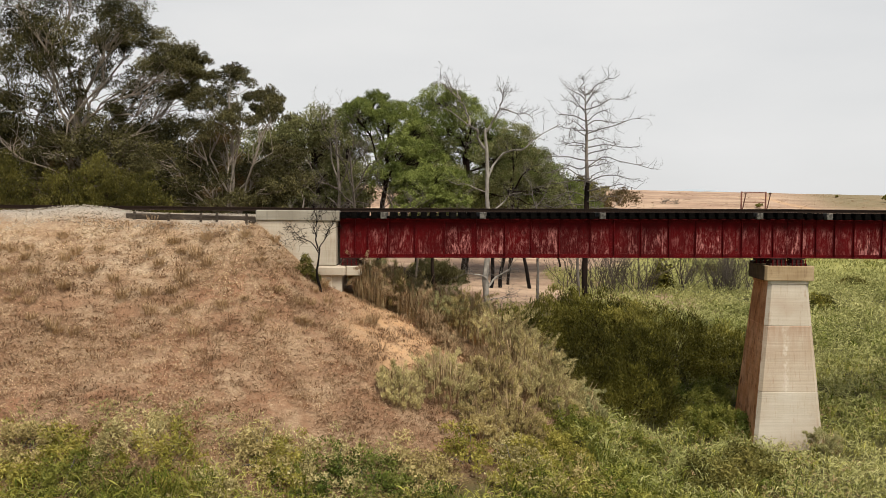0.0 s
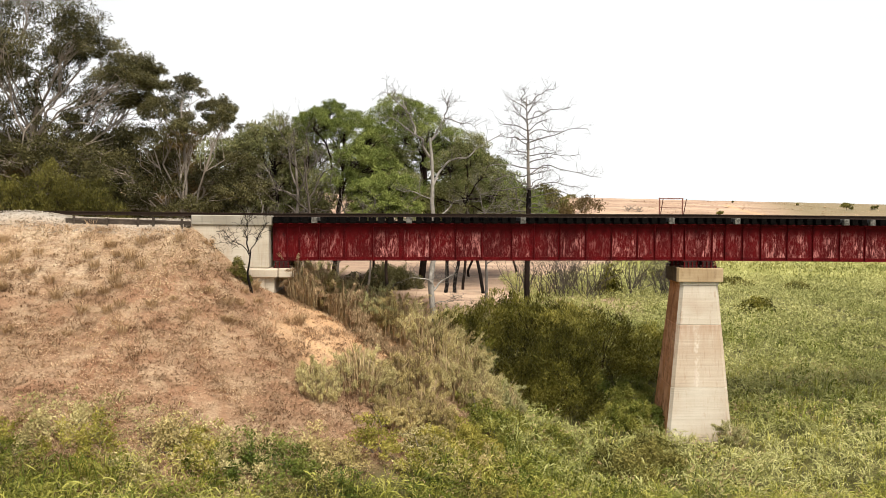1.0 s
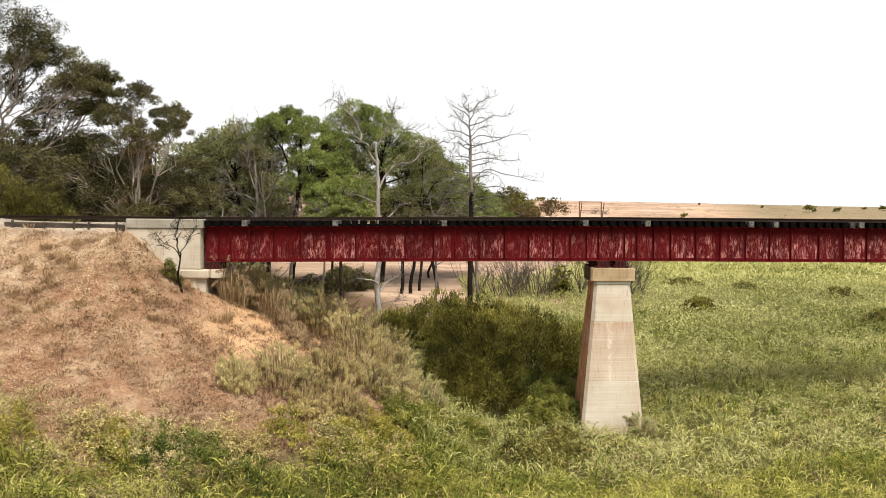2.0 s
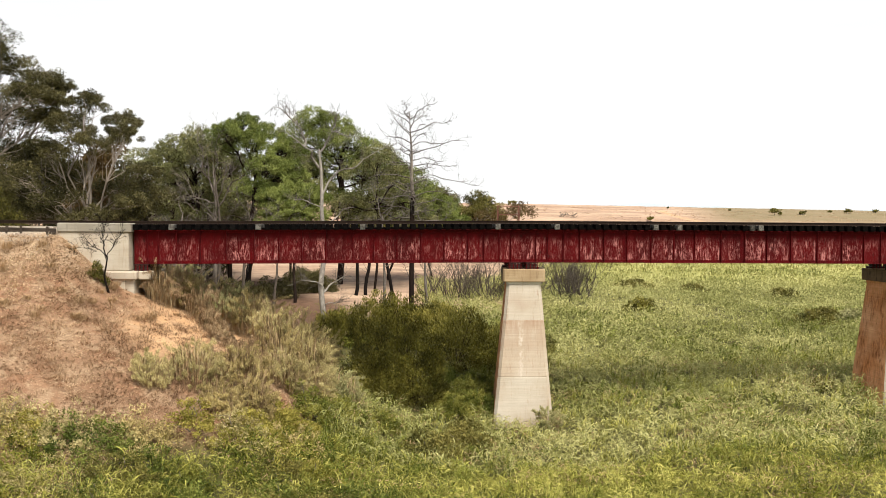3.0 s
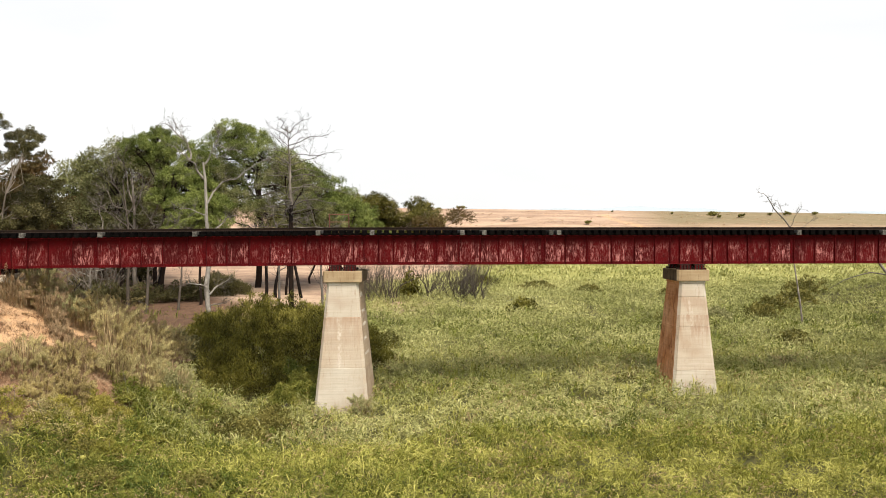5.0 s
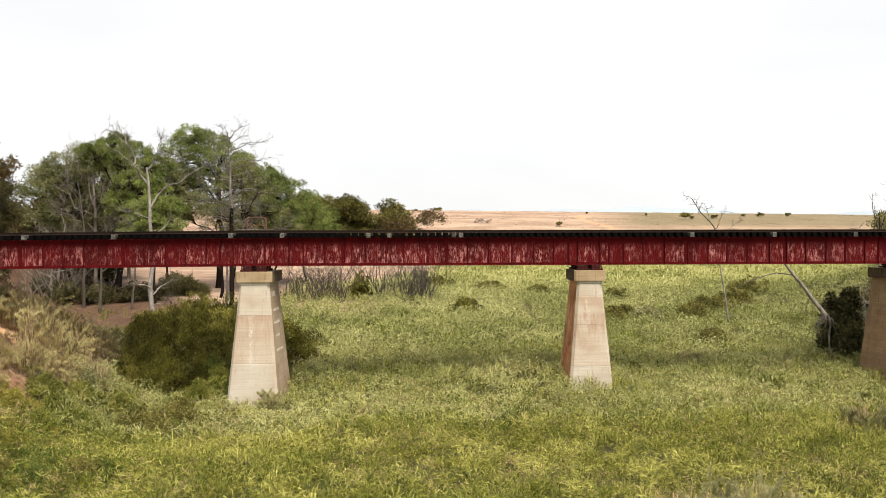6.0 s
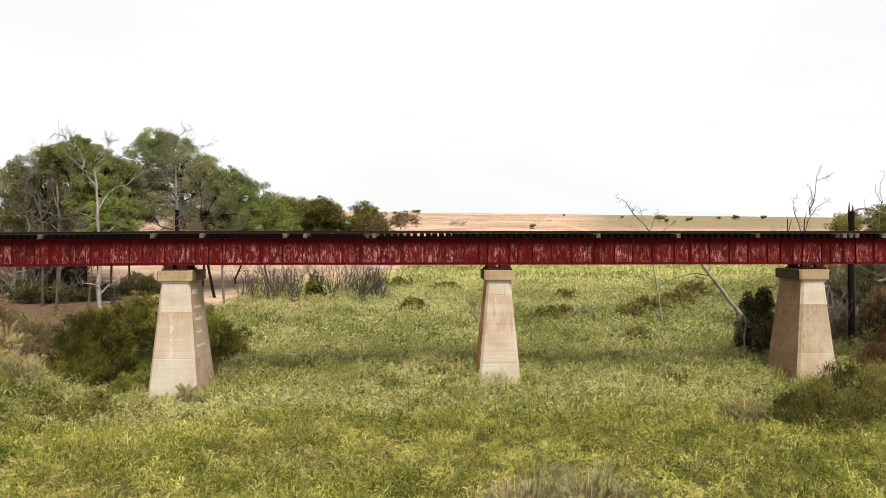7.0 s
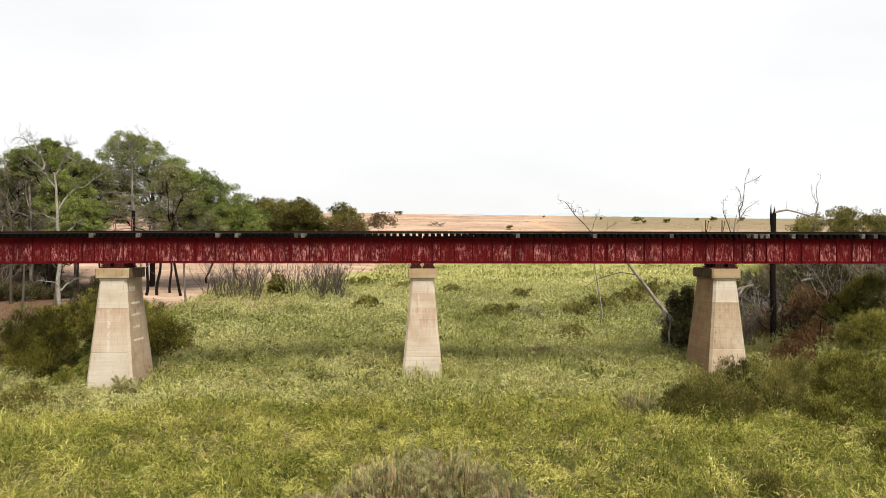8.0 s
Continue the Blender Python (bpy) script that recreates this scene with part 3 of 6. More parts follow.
stones = smooth((0.9 - d + 0.3 * waves(gx, gy, 2)) / 0.8)
paddock = smooth((gy - 52 + np.clip(-gx, -40, 12) * 1.4 + 3 * waves(gx, gy, 0.3)) / 6)
green_rise = smooth((gx - 46 + 5 * waves(gx, gy, 0.12)) / 14) * smooth((gy - 96) / 10)
meadow = smooth((gy - 42) / 12) + smooth((-33 - gy) / 3)
paddock = np.maximum(np.maximum(paddock, smooth((gy - 88) / 4)), tan)
upper = smooth((5.4 - d + 1.6 * waves(gx, gy, 0.9) + 0.8 * waves(gx, gy, 2.2)) / 3.4)
col = np.stack([dry, stones, paddock, upper], -1).reshape(-1, 4).astype(np.float32)
me.color_attributes.new("cover", "FLOAT_COLOR", "POINT").data.foreach_set("color", col.ravel())
sandy = smooth((gx + 20.5 + 1.2 * waves(gx, gy, 0.9)) / 2.5) * smooth((gy + 6.5 - 0.3 * (gx + 16) + 1.2 * waves(gx, gy, 0.7)) / 2.5) * smooth((gz - 3.0) / 1.0) * (gx < -8) * (gy < 6)
sandy = np.maximum(sandy, 0.9 * np.exp(-((gx - 44.6 - (112 - gy) * 0.157 - 0.8 * np.sin(gy / 3)) / 0.7) ** 2) * (gy > 93) * (gy < 116))
# under the grove: litter with tree shade in its colour; then the bank's brown earth
litter_shade = smooth((gy - 20) / 5) * smooth((-9 - 0.16 * (gy - 25) - gx + 3 * waves(gx, gy, 0.4)) / 5) * (1 - smooth((gy - 52) / 6))
litter_shade = np.maximum(litter_shade, smooth((gx - 49 + 2.5 * waves(gx, gy, 0.6)) / 4) * smooth((gy + 4 + 2 * waves(gx, gy, 0.8)) / 3) * (1 - smooth((gy - 22) / 6)))
col = np.stack([sandy, green_rise, meadow, litter_shade], -1).reshape(-1, 4).astype(np.float32)
me.color_attributes.new("wear", "FLOAT_COLOR", "POINT").data.foreach_set("color", col.ravel())
tagged(piece("ground", me), "dry earth bank, green flat and tan stubble rise", "ground", kind="structure")


# ---- the bridge ----
SPAN = 21.34
PIERS = [0.0, SPAN, 2 * SPAN]
ENDS = [(-20.58, -0.006), (0.006, SPAN - 0.006), (SPAN + 0.006, 2 * SPAN - 0.006), (2 * SPAN + 0.006, 3 * SPAN - 0.8)]
G_BOT, G_TOP = 8.55, 10.33
CAP_TOP = 8.2
SAG = 0.17                                      # the first span falls this much towards the bank


def fall(x):
    return -SAG * min(max(-x / 20.6, 0), 1)


STIFF = [0.0, 0.034, 0.062, 0.107, 0.166, 0.232, 0.303, 0.366, 0.425, 0.487, 0.557, 0.610, 0.670, 0.733, 0.793, 0.855, 0.897, 0.938, 0.968, 1.0]
SPLICES = (6, 11)


def rivets(x, y, zs, r=0.022):
    """Low rivet heads on a plate facing the front."""
    v, f = [], []
    for k, z in enumerate(zs):
        a = np.arange(6) * np.pi / 3
        ring = np.stack([x + np.cos(a) * r, np.full(6, y), z + np.sin(a) * r], 1)
        top = np.stack([x + np.cos(a) * r * 0.5, np.full(6, y - 0.016), z + np.sin(a) * r * 0.5], 1)
        v.append(np.concatenate([ring, top]))
        o = k * 12
        f += [(o + i, o + (i + 1) % 6, o + 6 + (i + 1) % 6, o + 6 + i) for i in range(6)]
        f += [(o + 6, o + 7, o + 8, o + 9), (o + 6, o + 9, o + 10, o + 11)]
    return np.concatenate(v), f


def girder_span(x0, x1, index):
    """Two riveted plate girders side by side, braced together."""
    span = thing("girder_span", "dark red riveted plate girder span with faded chalky paint", "bridge girder", ((x0 + x1) / 2, 0, G_BOT + fall((x0 + x1) / 2)), "spans of the bridge")
    span.rotation_euler = (0, -(fall(x1) - fall(x0)) / (x1 - x0), 0)
    L, o = x1 - x0, (x0 + x1) / 2
    hz = G_TOP - G_BOT
    for yw, front in ((0.45, True), (2.39, False)):
        side = -1 if front else 1
        part("bottom_flange", boxed(x0 - o, x1 - o, yw - 0.2, yw + 0.2, 0, 0.035, 0.006), RED_TRIM, span)
        part("top_flange", boxed(x0 - o, x1 - o, yw - 0.2, yw + 0.2, hz - 0.035, hz, 0.006), RED_TRIM, span)
        part("bottom_angle", boxed(x0 - o, x1 - o, *sorted((yw + side * 0.012, yw + side * 0.03)), 0.036, 0.17, 0.004), RED_TRIM, span)
        part("top_angle", boxed(x0 - o, x1 - o, *sorted((yw + side * 0.012, yw + side * 0.03)), hz - 0.17, hz - 0.036, 0.004), RED_TRIM, span)
        marks = STIFF if index % 2 == 0 else [1 - s for s in reversed(STIFF)]
        for k in range(len(marks) - 1):
            a, b = x0 - o + L * marks[k], x0 - o + L * marks[k + 1]
            if front:
                part("web_panel", boxed(a + 0.002, b - 0.002, yw - 0.011, yw + 0.011, 0.036, hz - 0.036), RED, span)
            if k:
                s = boxed(a - 0.012, a + 0.012, *sorted((yw + side * 0.012, yw + side * 0.115)), 0.036, hz - 0.036)
                box(s, a - 0.075, a - 0.012, *sorted((yw + side * 0.0115, yw + side * 0.026)), 0.17, hz - 0.17)
                part("stiffener", s, RED_TRIM, span)
            if front and k in SPLICES:
                plate = part("splice_plate", boxed(a - 0.24, a - 0.08, yw - 0.024, yw - 0.0115, 0.175, hz - 0.175, 0.003), RED_TRIM, span)
                v1, f1 = rivets(a - 0.20, yw - 0.024, np.arange(0.23, hz - 0.2, 0.075))
                v2, f2 = rivets(a - 0.12, yw - 0.024, np.arange(0.23, hz - 0.2, 0.075))
                piece("rivet_rows", mesh_from("rivet_rows", np.concatenate([v1, v2]), [np.array(f1 + [tuple(i + len(v1) for i in q) for q in f2])], RED_TRIM), plate, kind="stuff")
        if not front:
            part("rear_web", boxed(x0 - o - 0.009, x1 - o + 0.009, yw - 0.011, yw + 0.011, 0.036, hz - 0.036), RED_TRIM, span)
    v, f = [], []
    for x in np.arange(x0 + 0.3, x1, 0.16):
        a, b = rivets(x - o, 0.45 - 0.030, [0.105])
        f += [tuple(i + len(v) * 12 for i in q) for q in b]
        v.append(a)
    piece("flange_rivets", mesh_from("flange_rivets", np.concatenate(v), [np.array(f)], RED_TRIM), span, kind="stuff")
    for k in range(7):
        x = x0 - o + L * (0.04 + 0.92 * k / 6)
        part("cross_brace", boxed(x - 0.05, x + 0.05, 0.47, 2.37, 0.25, 0.4, 0.005), RED_TRIM, span)
        part("cross_brace", boxed(x - 0.05, x + 0.05, 0.47, 2.37, hz - 0.4, hz - 0.25, 0.005), RED_TRIM, span)
    for e in (x0 + 0.45, x1 - 0.45):
        if e < 3 * SPAN - 2:
            for yw in (0.45, 2.39):
                s = boxed(e - o - 0.34, e - o + 0.34, yw - 0.24, yw + 0.24, -0.05, 0, 0.004)
                box(s, e - o - 0.40, e - o + 0.40, yw - 0.28, yw + 0.28, -0.352, -0.232, 0.006)
                seat = part("bearing", s, BLACK_STEEL, span, "dark steel roller bearing")
                for dx in (-0.2, 0.0, 0.2):
                    s = bmesh.new()
                    bmesh.ops.create_cone(s, cap_ends=True, segments=12, radius1=0.088, radius2=0.088, depth=0.46, matrix=pose(e - o + dx, yw, -0.142, 90))
                    part("roller", s, BLACK_STEEL, seat)
                for dx in (-0.3, -0.1, 0.1, 0.3):
                    part("anchor_lug", boxed(e - o + dx - 0.02, e - o + dx + 0.02, yw - 0.33, yw - 0.285, -0.35, -0.06), RED_TRIM, seat)
    return span


def frustum(half, y0, y1, z0, z1, batter, chamfer, ref, skew=0.0):
    """One concrete lift with chamfered corners; batter spreads it below ref, skew sets its back sideways."""
    bm, rings = bmesh.new(), []
    for z, inset in ((z0, 0.02), (z0 + 0.02, 0.0), (z1 - 0.02, 0.0), (z1, 0.02)):
        g = batter * (ref - z) - inset
        a, b0, b1, c = half + g, y0 - g, y1 + g, chamfer
        pts = [(-a + c, b0), (a - c, b0), (a, b0 + c), (a, b1 - c), (a - c, b1), (-a + c, b1), (-a, b1 - c), (-a, b0 + c)]
        rings.append([bm.verts.new((x + skew * y, y, z)) for x, y in pts])
    for r, s in zip(rings, rings[1:]):
        for k in range(8):
            f = bm.faces.new((r[k], r[(k + 1) % 8], s[(k + 1) % 8], s[k]))
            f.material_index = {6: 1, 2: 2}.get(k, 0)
    bm.faces.new(rings[0][::-1])
    bm.faces.new(rings[-1])
    return bm


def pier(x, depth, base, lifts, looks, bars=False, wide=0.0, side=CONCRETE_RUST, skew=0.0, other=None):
    p = thing("bridge_pier", "tapered concrete pier with rust-stained sides standing in grass", "bridge pier", (x, 0, 0), "piers of the bridge")
    zs = [base, *lifts, 7.36]
    for k, (a, b) in enumerate(zip(zs, zs[1:])):
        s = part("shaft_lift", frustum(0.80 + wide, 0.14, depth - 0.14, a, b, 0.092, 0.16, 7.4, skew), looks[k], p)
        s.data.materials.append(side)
        s.data.materials.append(other or CONCRETE_SHADE)
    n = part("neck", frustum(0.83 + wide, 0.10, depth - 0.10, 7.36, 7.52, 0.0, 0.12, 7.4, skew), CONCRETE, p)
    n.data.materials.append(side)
    n.data.materials.append(other or CONCRETE_SHADE)
    c = part("cap", frustum(1.02 + wide, 0.0, depth, 7.52, CAP_TOP, 0.0, 0.10, 7.4, skew), CONCRETE_CAP, p, "square concrete pier cap with worn edges")
    c.data.materials.append(CONCRETE_SOOT)
    c.data.materials.append(CONCRETE_SOOT)
    if bars:
        rng = rng_of(3)
        shafts = [(b, ob) for b, ob in zip(zs[1:], p.children)]
        for z, x0, k in ((6.75, 0.55, 6), (5.75, 0.6, 9), (4.95, 0.5, 9), (4.1, 0.6, 7), (3.2, 0.5, 10)):
            for q in range(k):
                y = x0 + 0.16 * q
                face = 0.80 + wide + 0.092 * (7.4 - z)
                hgt = 0.30 if z > 6.5 else 0.10 + 0.12 * rng.random()
                b = boxed(face - 0.004 + skew * (y + 0.05), face + 0.004 + skew * (y + 0.05), y, y + 0.10, z - hgt / 2, z + hgt / 2)
                bmesh.ops.rotate(b, verts=b.verts, cent=(face + skew * y, y, z), matrix=Matrix.Rotation(-math.atan(0.092), 3, "Y"))
                part("paint_mark", b, CHALK, next(ob for top, ob in shafts if z < top), "faded white painted bar")
    return p


CHALK = rough_surface("faded_white_paint", (0.80, 0.77, 0.70), (0.72, 0.67, 0.58), (0.60, 0.54, 0.45), 3, 20)
DEPTHS = [2.85, 2.9, 3.2]
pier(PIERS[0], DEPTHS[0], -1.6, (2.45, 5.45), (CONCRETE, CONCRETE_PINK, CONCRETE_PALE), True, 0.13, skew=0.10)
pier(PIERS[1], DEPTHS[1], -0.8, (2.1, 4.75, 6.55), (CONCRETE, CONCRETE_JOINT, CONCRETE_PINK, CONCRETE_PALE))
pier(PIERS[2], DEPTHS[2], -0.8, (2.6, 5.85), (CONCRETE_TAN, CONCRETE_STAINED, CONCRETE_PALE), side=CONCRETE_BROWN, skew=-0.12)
for k, (a, b) in enumerate(ENDS):
    girder_span(a, b, k)


def abutment():
    t = thing("bridge_abutment", "pale board-marked concrete abutment set into the bank", "abutment", (-22.4, 0, 6))
    o = Vector((22.4, 0, -6))

    def add(name, bounds, bevel, label="", mat=CONCRETE):
        bm = boxed(*bounds, bevel)
        bmesh.ops.translate(bm, verts=bm.verts, vec=o)
        return part(name, bm, mat, t, label)
    add("cap_slab", (-24.28, -20.57, -0.30, 3.2, 10.05, 10.52), 0.035, "weathered grey concrete cap slab", CONCRETE_GREY)
    add("wall", (-24.26, -20.70, -0.22, 3.1, 8.05, 10.05), 0.03)
    add("lower_wall", (-24.2, -20.9, -0.20, 3.1, 4.6, 8.05), 0.02)
    add("bearing_shelf", (-23.6, -20.28, -0.34, 3.2, 7.58, 8.03), 0.07, "projecting concrete bearing shelf")
    add("bearing_block", (-20.28, -19.6, 0.05, 3.1, 7.58, 8.026), 0.04)
    add("footing_wall", (-23.4, -20.45, -0.10, 3.0, 4.4, 7.60), 0.03)


abutment()
far_end = thing("bridge_abutment", "plain concrete abutment behind the dead thicket", "abutment", (63.6, 0, 4))
part("wall", boxed(-0.4, 3.0, -0.2, 3.1, -2, 6.25, 0.03), CONCRETE, far_end)
part("bearing_shelf", boxed(-1.3, -0.4, -0.2, 3.1, -2, 4.22, 0.03), CONCRETE, far_end)

# track: rails on cross sleepers, over the bank and the spans
track = thing("railway_track", "rusty rails on black bridge sleepers", "railway track", (0, 0, G_TOP))
for y in (0.62, 2.22):
    for xa, xb in ((-70, -20.6), (-20.6, 0), (0, 68)):
        r = bmesh.new()
        half = [(0.07, 0.303), (0.07, 0.315), (0.012, 0.328), (0.012, 0.425), (0.036, 0.435), (0.036, 0.470), (0.028, 0.476)]
        outline = half + [(-a, b) for a, b in reversed(half)]
        ends = [[r.verts.new((x, y + a, b)) for a, b in outline] for x in (xa, xb)]
        for k in range(len(outline)):
            m = (k + 1) % len(outline)
            r.faces.new((ends[0][k], ends[0][m], ends[1][m], ends[1][k]))
        r.faces.new(ends[0][::-1])
        r.faces.new(ends[1])
        bmesh.ops.recalc_face_normals(r, faces=r.faces)
        for v in r.verts:
            v.co.z += fall(v.co.x)
        part("rail", r, RAIL_STEEL, track)
sl = bpy.data.meshes.new("sleeper")
bm = boxed(-0.135, 0.135, -1.38, 1.38, 0.004, 0.30, 0.012)
bm.to_mesh(sl)
bm.free()
sl.materials.append(TIMBER)
# added dark strips standing for flange and shade low in the sleeper gaps
for xa, xb in ((-20.5, -0.1), (0.1, 21.2), (21.4, 42.5), (42.8, 63)):
    for ya, yb in ((0.28, 0.62), (2.22, 2.56)):
        r = boxed(xa, xb, ya, yb, 0.004, 0.115, 0.006)
        for v in r.verts:
            v.co.z += fall(v.co.x)
        part("packing_timber", r, TIMBER, track)
srng = rng_of(5)
for k in range(188):
    x = -20.4 + k * 0.452
    if x < 64:
        s = piece("sleeper", sl, track, (x + srng.normal(0, 0.015), 1.42 + srng.normal(0, 0.025), fall(x)))
        s.rotation_euler = (0, 0, srng.normal(0, 0.008))


def refuge(x, red):
    """Man-refuge rail on the far side of the deck."""
    t = thing("refuge_railing", "rusty red steel refuge railing on the bridge deck" if red else "dark steel refuge posts on the bridge deck", "railing", (x, 3.67, G_TOP))
    mat = RUST if red else BLACK_STEEL
    for dx in (-0.61, 0.61):
        part("post", boxed(dx - 0.03, dx + 0.03, -0.03, 0.03, 0.0, 1.34, 0.006), mat, t)
        b = bmesh.new()
        bmesh.ops.create_cube(b, size=1, matrix=Matrix.Translation((dx, -0.34, 0.75)) @ pose(0, 0, 0, 28) @ Matrix.Diagonal((0.035, 0.035, 1.2, 1)))
        part("stay", b, mat, t)
    if red:
        for z in (1.31, 0.82):
            part("bar", boxed(-0.58, 0.58, -0.02, 0.02, z - 0.022, z + 0.022), mat, t)
    part("deck_board", boxed(-0.75, 0.75, -1.3, 0.1, 0.27, 0.31), TIMBER, t)
    for dx in (-0.6, 0.6):
        part("outrigger", boxed(dx - 0.08, dx + 0.08, -1.6, 0.1, 0.0, 0.26), TIMBER, t)


RUST = rough_surface("rust_red_steel", (0.20, 0.075, 0.055), (0.13, 0.05, 0.04), (0.28, 0.14, 0.10), 3, 20, 0.7)
refuge(-0.37, True)
refuge(43.0, False)


def edge_timbers():
    """Old timber edging that holds the ballast beside the track."""
    t = thing("ballast_edging", "split grey timber edging holding back track ballast", "timber edging", (-28, -0.55, 10.1))
    rng = rng_of(9)
    x = -29.9
    for L in (1.9, 2.1, 1.75):
        b = boxed(-L / 2, L / 2, -0.09, 0.09, -0.13, 0.13, 0.025)
        for v in b.verts:
            v.co += Vector(rng.normal(0, 0.012, 3))
        s = part("beam", b, OLD_LOG, t)
        s.location, s.rotation_euler = (x + L / 2 + 28, rng.normal(0, 0.03), 0.07 - (x + 30) * 0.015), (0, radians(rng.normal(1.2, 0.5)), radians(rng.normal(0, 0.6)))
        x += L - 0.05
    for x in (-29.5, -28.0, -26.6, -25.9, -24.6):
        part("stake", boxed(x + 28 - 0.05, x + 28 + 0.05, -0.2, -0.1, -0.35, 0.2 + rng.uniform(-0.05, 0.1), 0.01), OLD_LOG, t)


edge_timbers()


# ---- trees ----
def blob_tree(name, label, base, blobs, bark, leaf, seed, trunk_r=0.35, fork=0.35, per=16, leafn=70, size=0.24, clump=0.42,
              ydepth=1.0, squash=0.7, aspect=0.4, droop=0.0, limb_r=0.12, group="", category="tree", fuller=1.3, reach=0.35, bare=None, shell=None):
    """A tree with a leaning trunk, a limb into each mass of the crown, and leaf clumps on its shoots.
    blobs: (x, z, radius) of the crown's masses; they are spread in depth at random. bare: x0, x1, z0, z1 of an open,
    thinly leaved middle; shell: how far out in each mass the clumps sit, most of them on its upper side."""
    rng = rng_of(seed)
    base = np.array(on(base[0], base[1]))
    root = thing(name, label, category, tuple(base), group)
    if name == "pine_tree" and shell is None:
        shell = 0.72
    cen = np.array([(x, base[1] + rng.uniform(-1, 1) * ydepth * 2.0, z) for x, z, r in blobs]) - base
    rad = np.array([r * fuller * (1.12 if name == "pine_tree" else 1.0) for x, z, r in blobs])
    top = cen[:, 2].max()
    lean = cen[:, 0].mean() * 0.5
    split = np.array([lean * 0.5, cen[:, 1].mean() * 0.3, top * fork])
    polys = [limb(rng, (0, 0, -0.4), split, trunk_r, trunk_r * 0.65, 8, 0.05)]
    mid = np.array([lean, cen[:, 1].mean() * 0.6, top * (fork + reach)])
    polys.append(limb(rng, split, mid, trunk_r * 0.7, trunk_r * 0.35, 6, 0.05))
    tips, sizes = [], []
    for c, r in zip(cen, rad):
        a = split + (mid - split) * rng.uniform(0, 1) * min(1, max(0.1, c[2] / top)) if c[2] > split[2] else np.array([0, 0, c[2] * 0.7]) + split * [1, 1, 0] * 0.5
        main = limb(rng, a, c, limb_r * rng.uniform(0.7, 1.2), 0.04, 9, 0.12, 0.06)
        polys.append(main)
        for _ in range(int(per * 1.5)):
            d = rng.normal(0, 1, 3)
            d /= np.linalg.norm(d)
            far = rng.uniform(0.2, 1.0)
            if shell is not None:
                if d[2] < -0.1 and rng.random() < 0.7:
                    d[2] = -d[2]
                far = rng.uniform(shell, 1.0) if rng.random() < 0.8 else rng.uniform(0.2, 1)
            p = c + d * np.array([r, r * 0.9, r * squash]) * 1.15 * far
            if rng.random() < 0.5:
                polys.append(limb(rng, main[0][rng.integers(4, 9)], p, limb_r * 0.38, 0.012, 5, 0.12))
            w = p + base
            if bare is not None and bare[0] < w[0] < bare[1] and bare[2] < w[2] < bare[3] and rng.random() < 0.5:
                continue
            tips.append(p)
            sizes.append(r * clump)
    piece("trunk", tube_mesh("trunk", polys, bark, 8), root)
    v, f = leaves(rng, tips, np.array(sizes)[:, None] * [1, 1, 0.75], leafn, size, aspect, droop)
    piece("crown", mesh_from("crown", v, f, leaf), root)
    return root


GUM = "spreading gum with pale limbs and dark clumped foliage"
blob_tree("gum_tree", GUM + " by the line", (-42.3, 25.0, 5.5),
          [(-45.5, 24.6, 2.4), (-42.7, 26.2, 2.6), (-39.9, 24.6, 2.1), (-43.1, 22.6, 1.9), (-38.7, 23.0, 1.8), (-36.2, 22.2, 1.6), (-35.0, 20.2, 1.5), (-46.3, 19.8, 1.9),
           (-40.7, 19.8, 1.8), (-37.4, 18.2, 1.6), (-34.1, 18.6, 1.2), (-43.9, 15.7, 1.9), (-39.9, 14.9, 1.8), (-36.6, 14.9, 1.6), (-47.1, 15.7, 1.8), (-47.5, 23.0, 2.1), (-41.5, 12.5, 1.8), (-45.5, 12.1, 1.8), (-38.2, 12.4, 1.6), (-36.3, 20.2, 1.3), (-34.4, 21.4, 1.0), (-32.9, 19.9, 0.9), (-41.9, 17.7, 1.5), (-38.7, 16.7, 1.4), (-45.1, 17.8, 1.6), (-48.3, 17.7, 1.8), (-43.2, 20.1, 1.5), (-45.2, 21.9, 1.6), (-40.5, 22.3, 1.5), (-42.8, 14.1, 1.6), (-47.9, 13.6, 1.8)],
          BARK_GUM, LEAF_GUM, 11, 0.34, 0.12, 22, 225, 0.125, 0.31, 1.2, 0.7, 0.36, 0.3, 0.10, reach=0.55, bare=(-45.5, -35.2, 12.6, 20.6), shell=0.55)
blob_tree("gum_tree", GUM + " near it", (-30.3, 23.2, 5.5),
          [(-30.3, 19.3, 1.2), (-28.4, 18.4, 1.0), (-31.8, 17.6, 1.2), (-29.6, 16.6, 1.2), (-27.6, 17.2, 0.9), (-33.4, 15.7, 1.3), (-31.2, 14.4, 1.3), (-35.1, 13.6, 1.4),
           (-27.1, 14.5, 1.2), (-28.7, 13.0, 1.3), (-31.9, 12.0, 1.3), (-34.3, 10.9, 1.4), (-26.8, 11.7, 1.2), (-29.9, 10.6, 1.3)],
          BARK_GUM, LEAF_GUM, 12, 0.24, 0.25, 20, 190, 0.12, 0.33, 1.0, 0.7, 0.36, 0.3, 0.085, reach=0.5, bare=(-31.5, -28.0, 12.0, 16.2), shell=0.55)
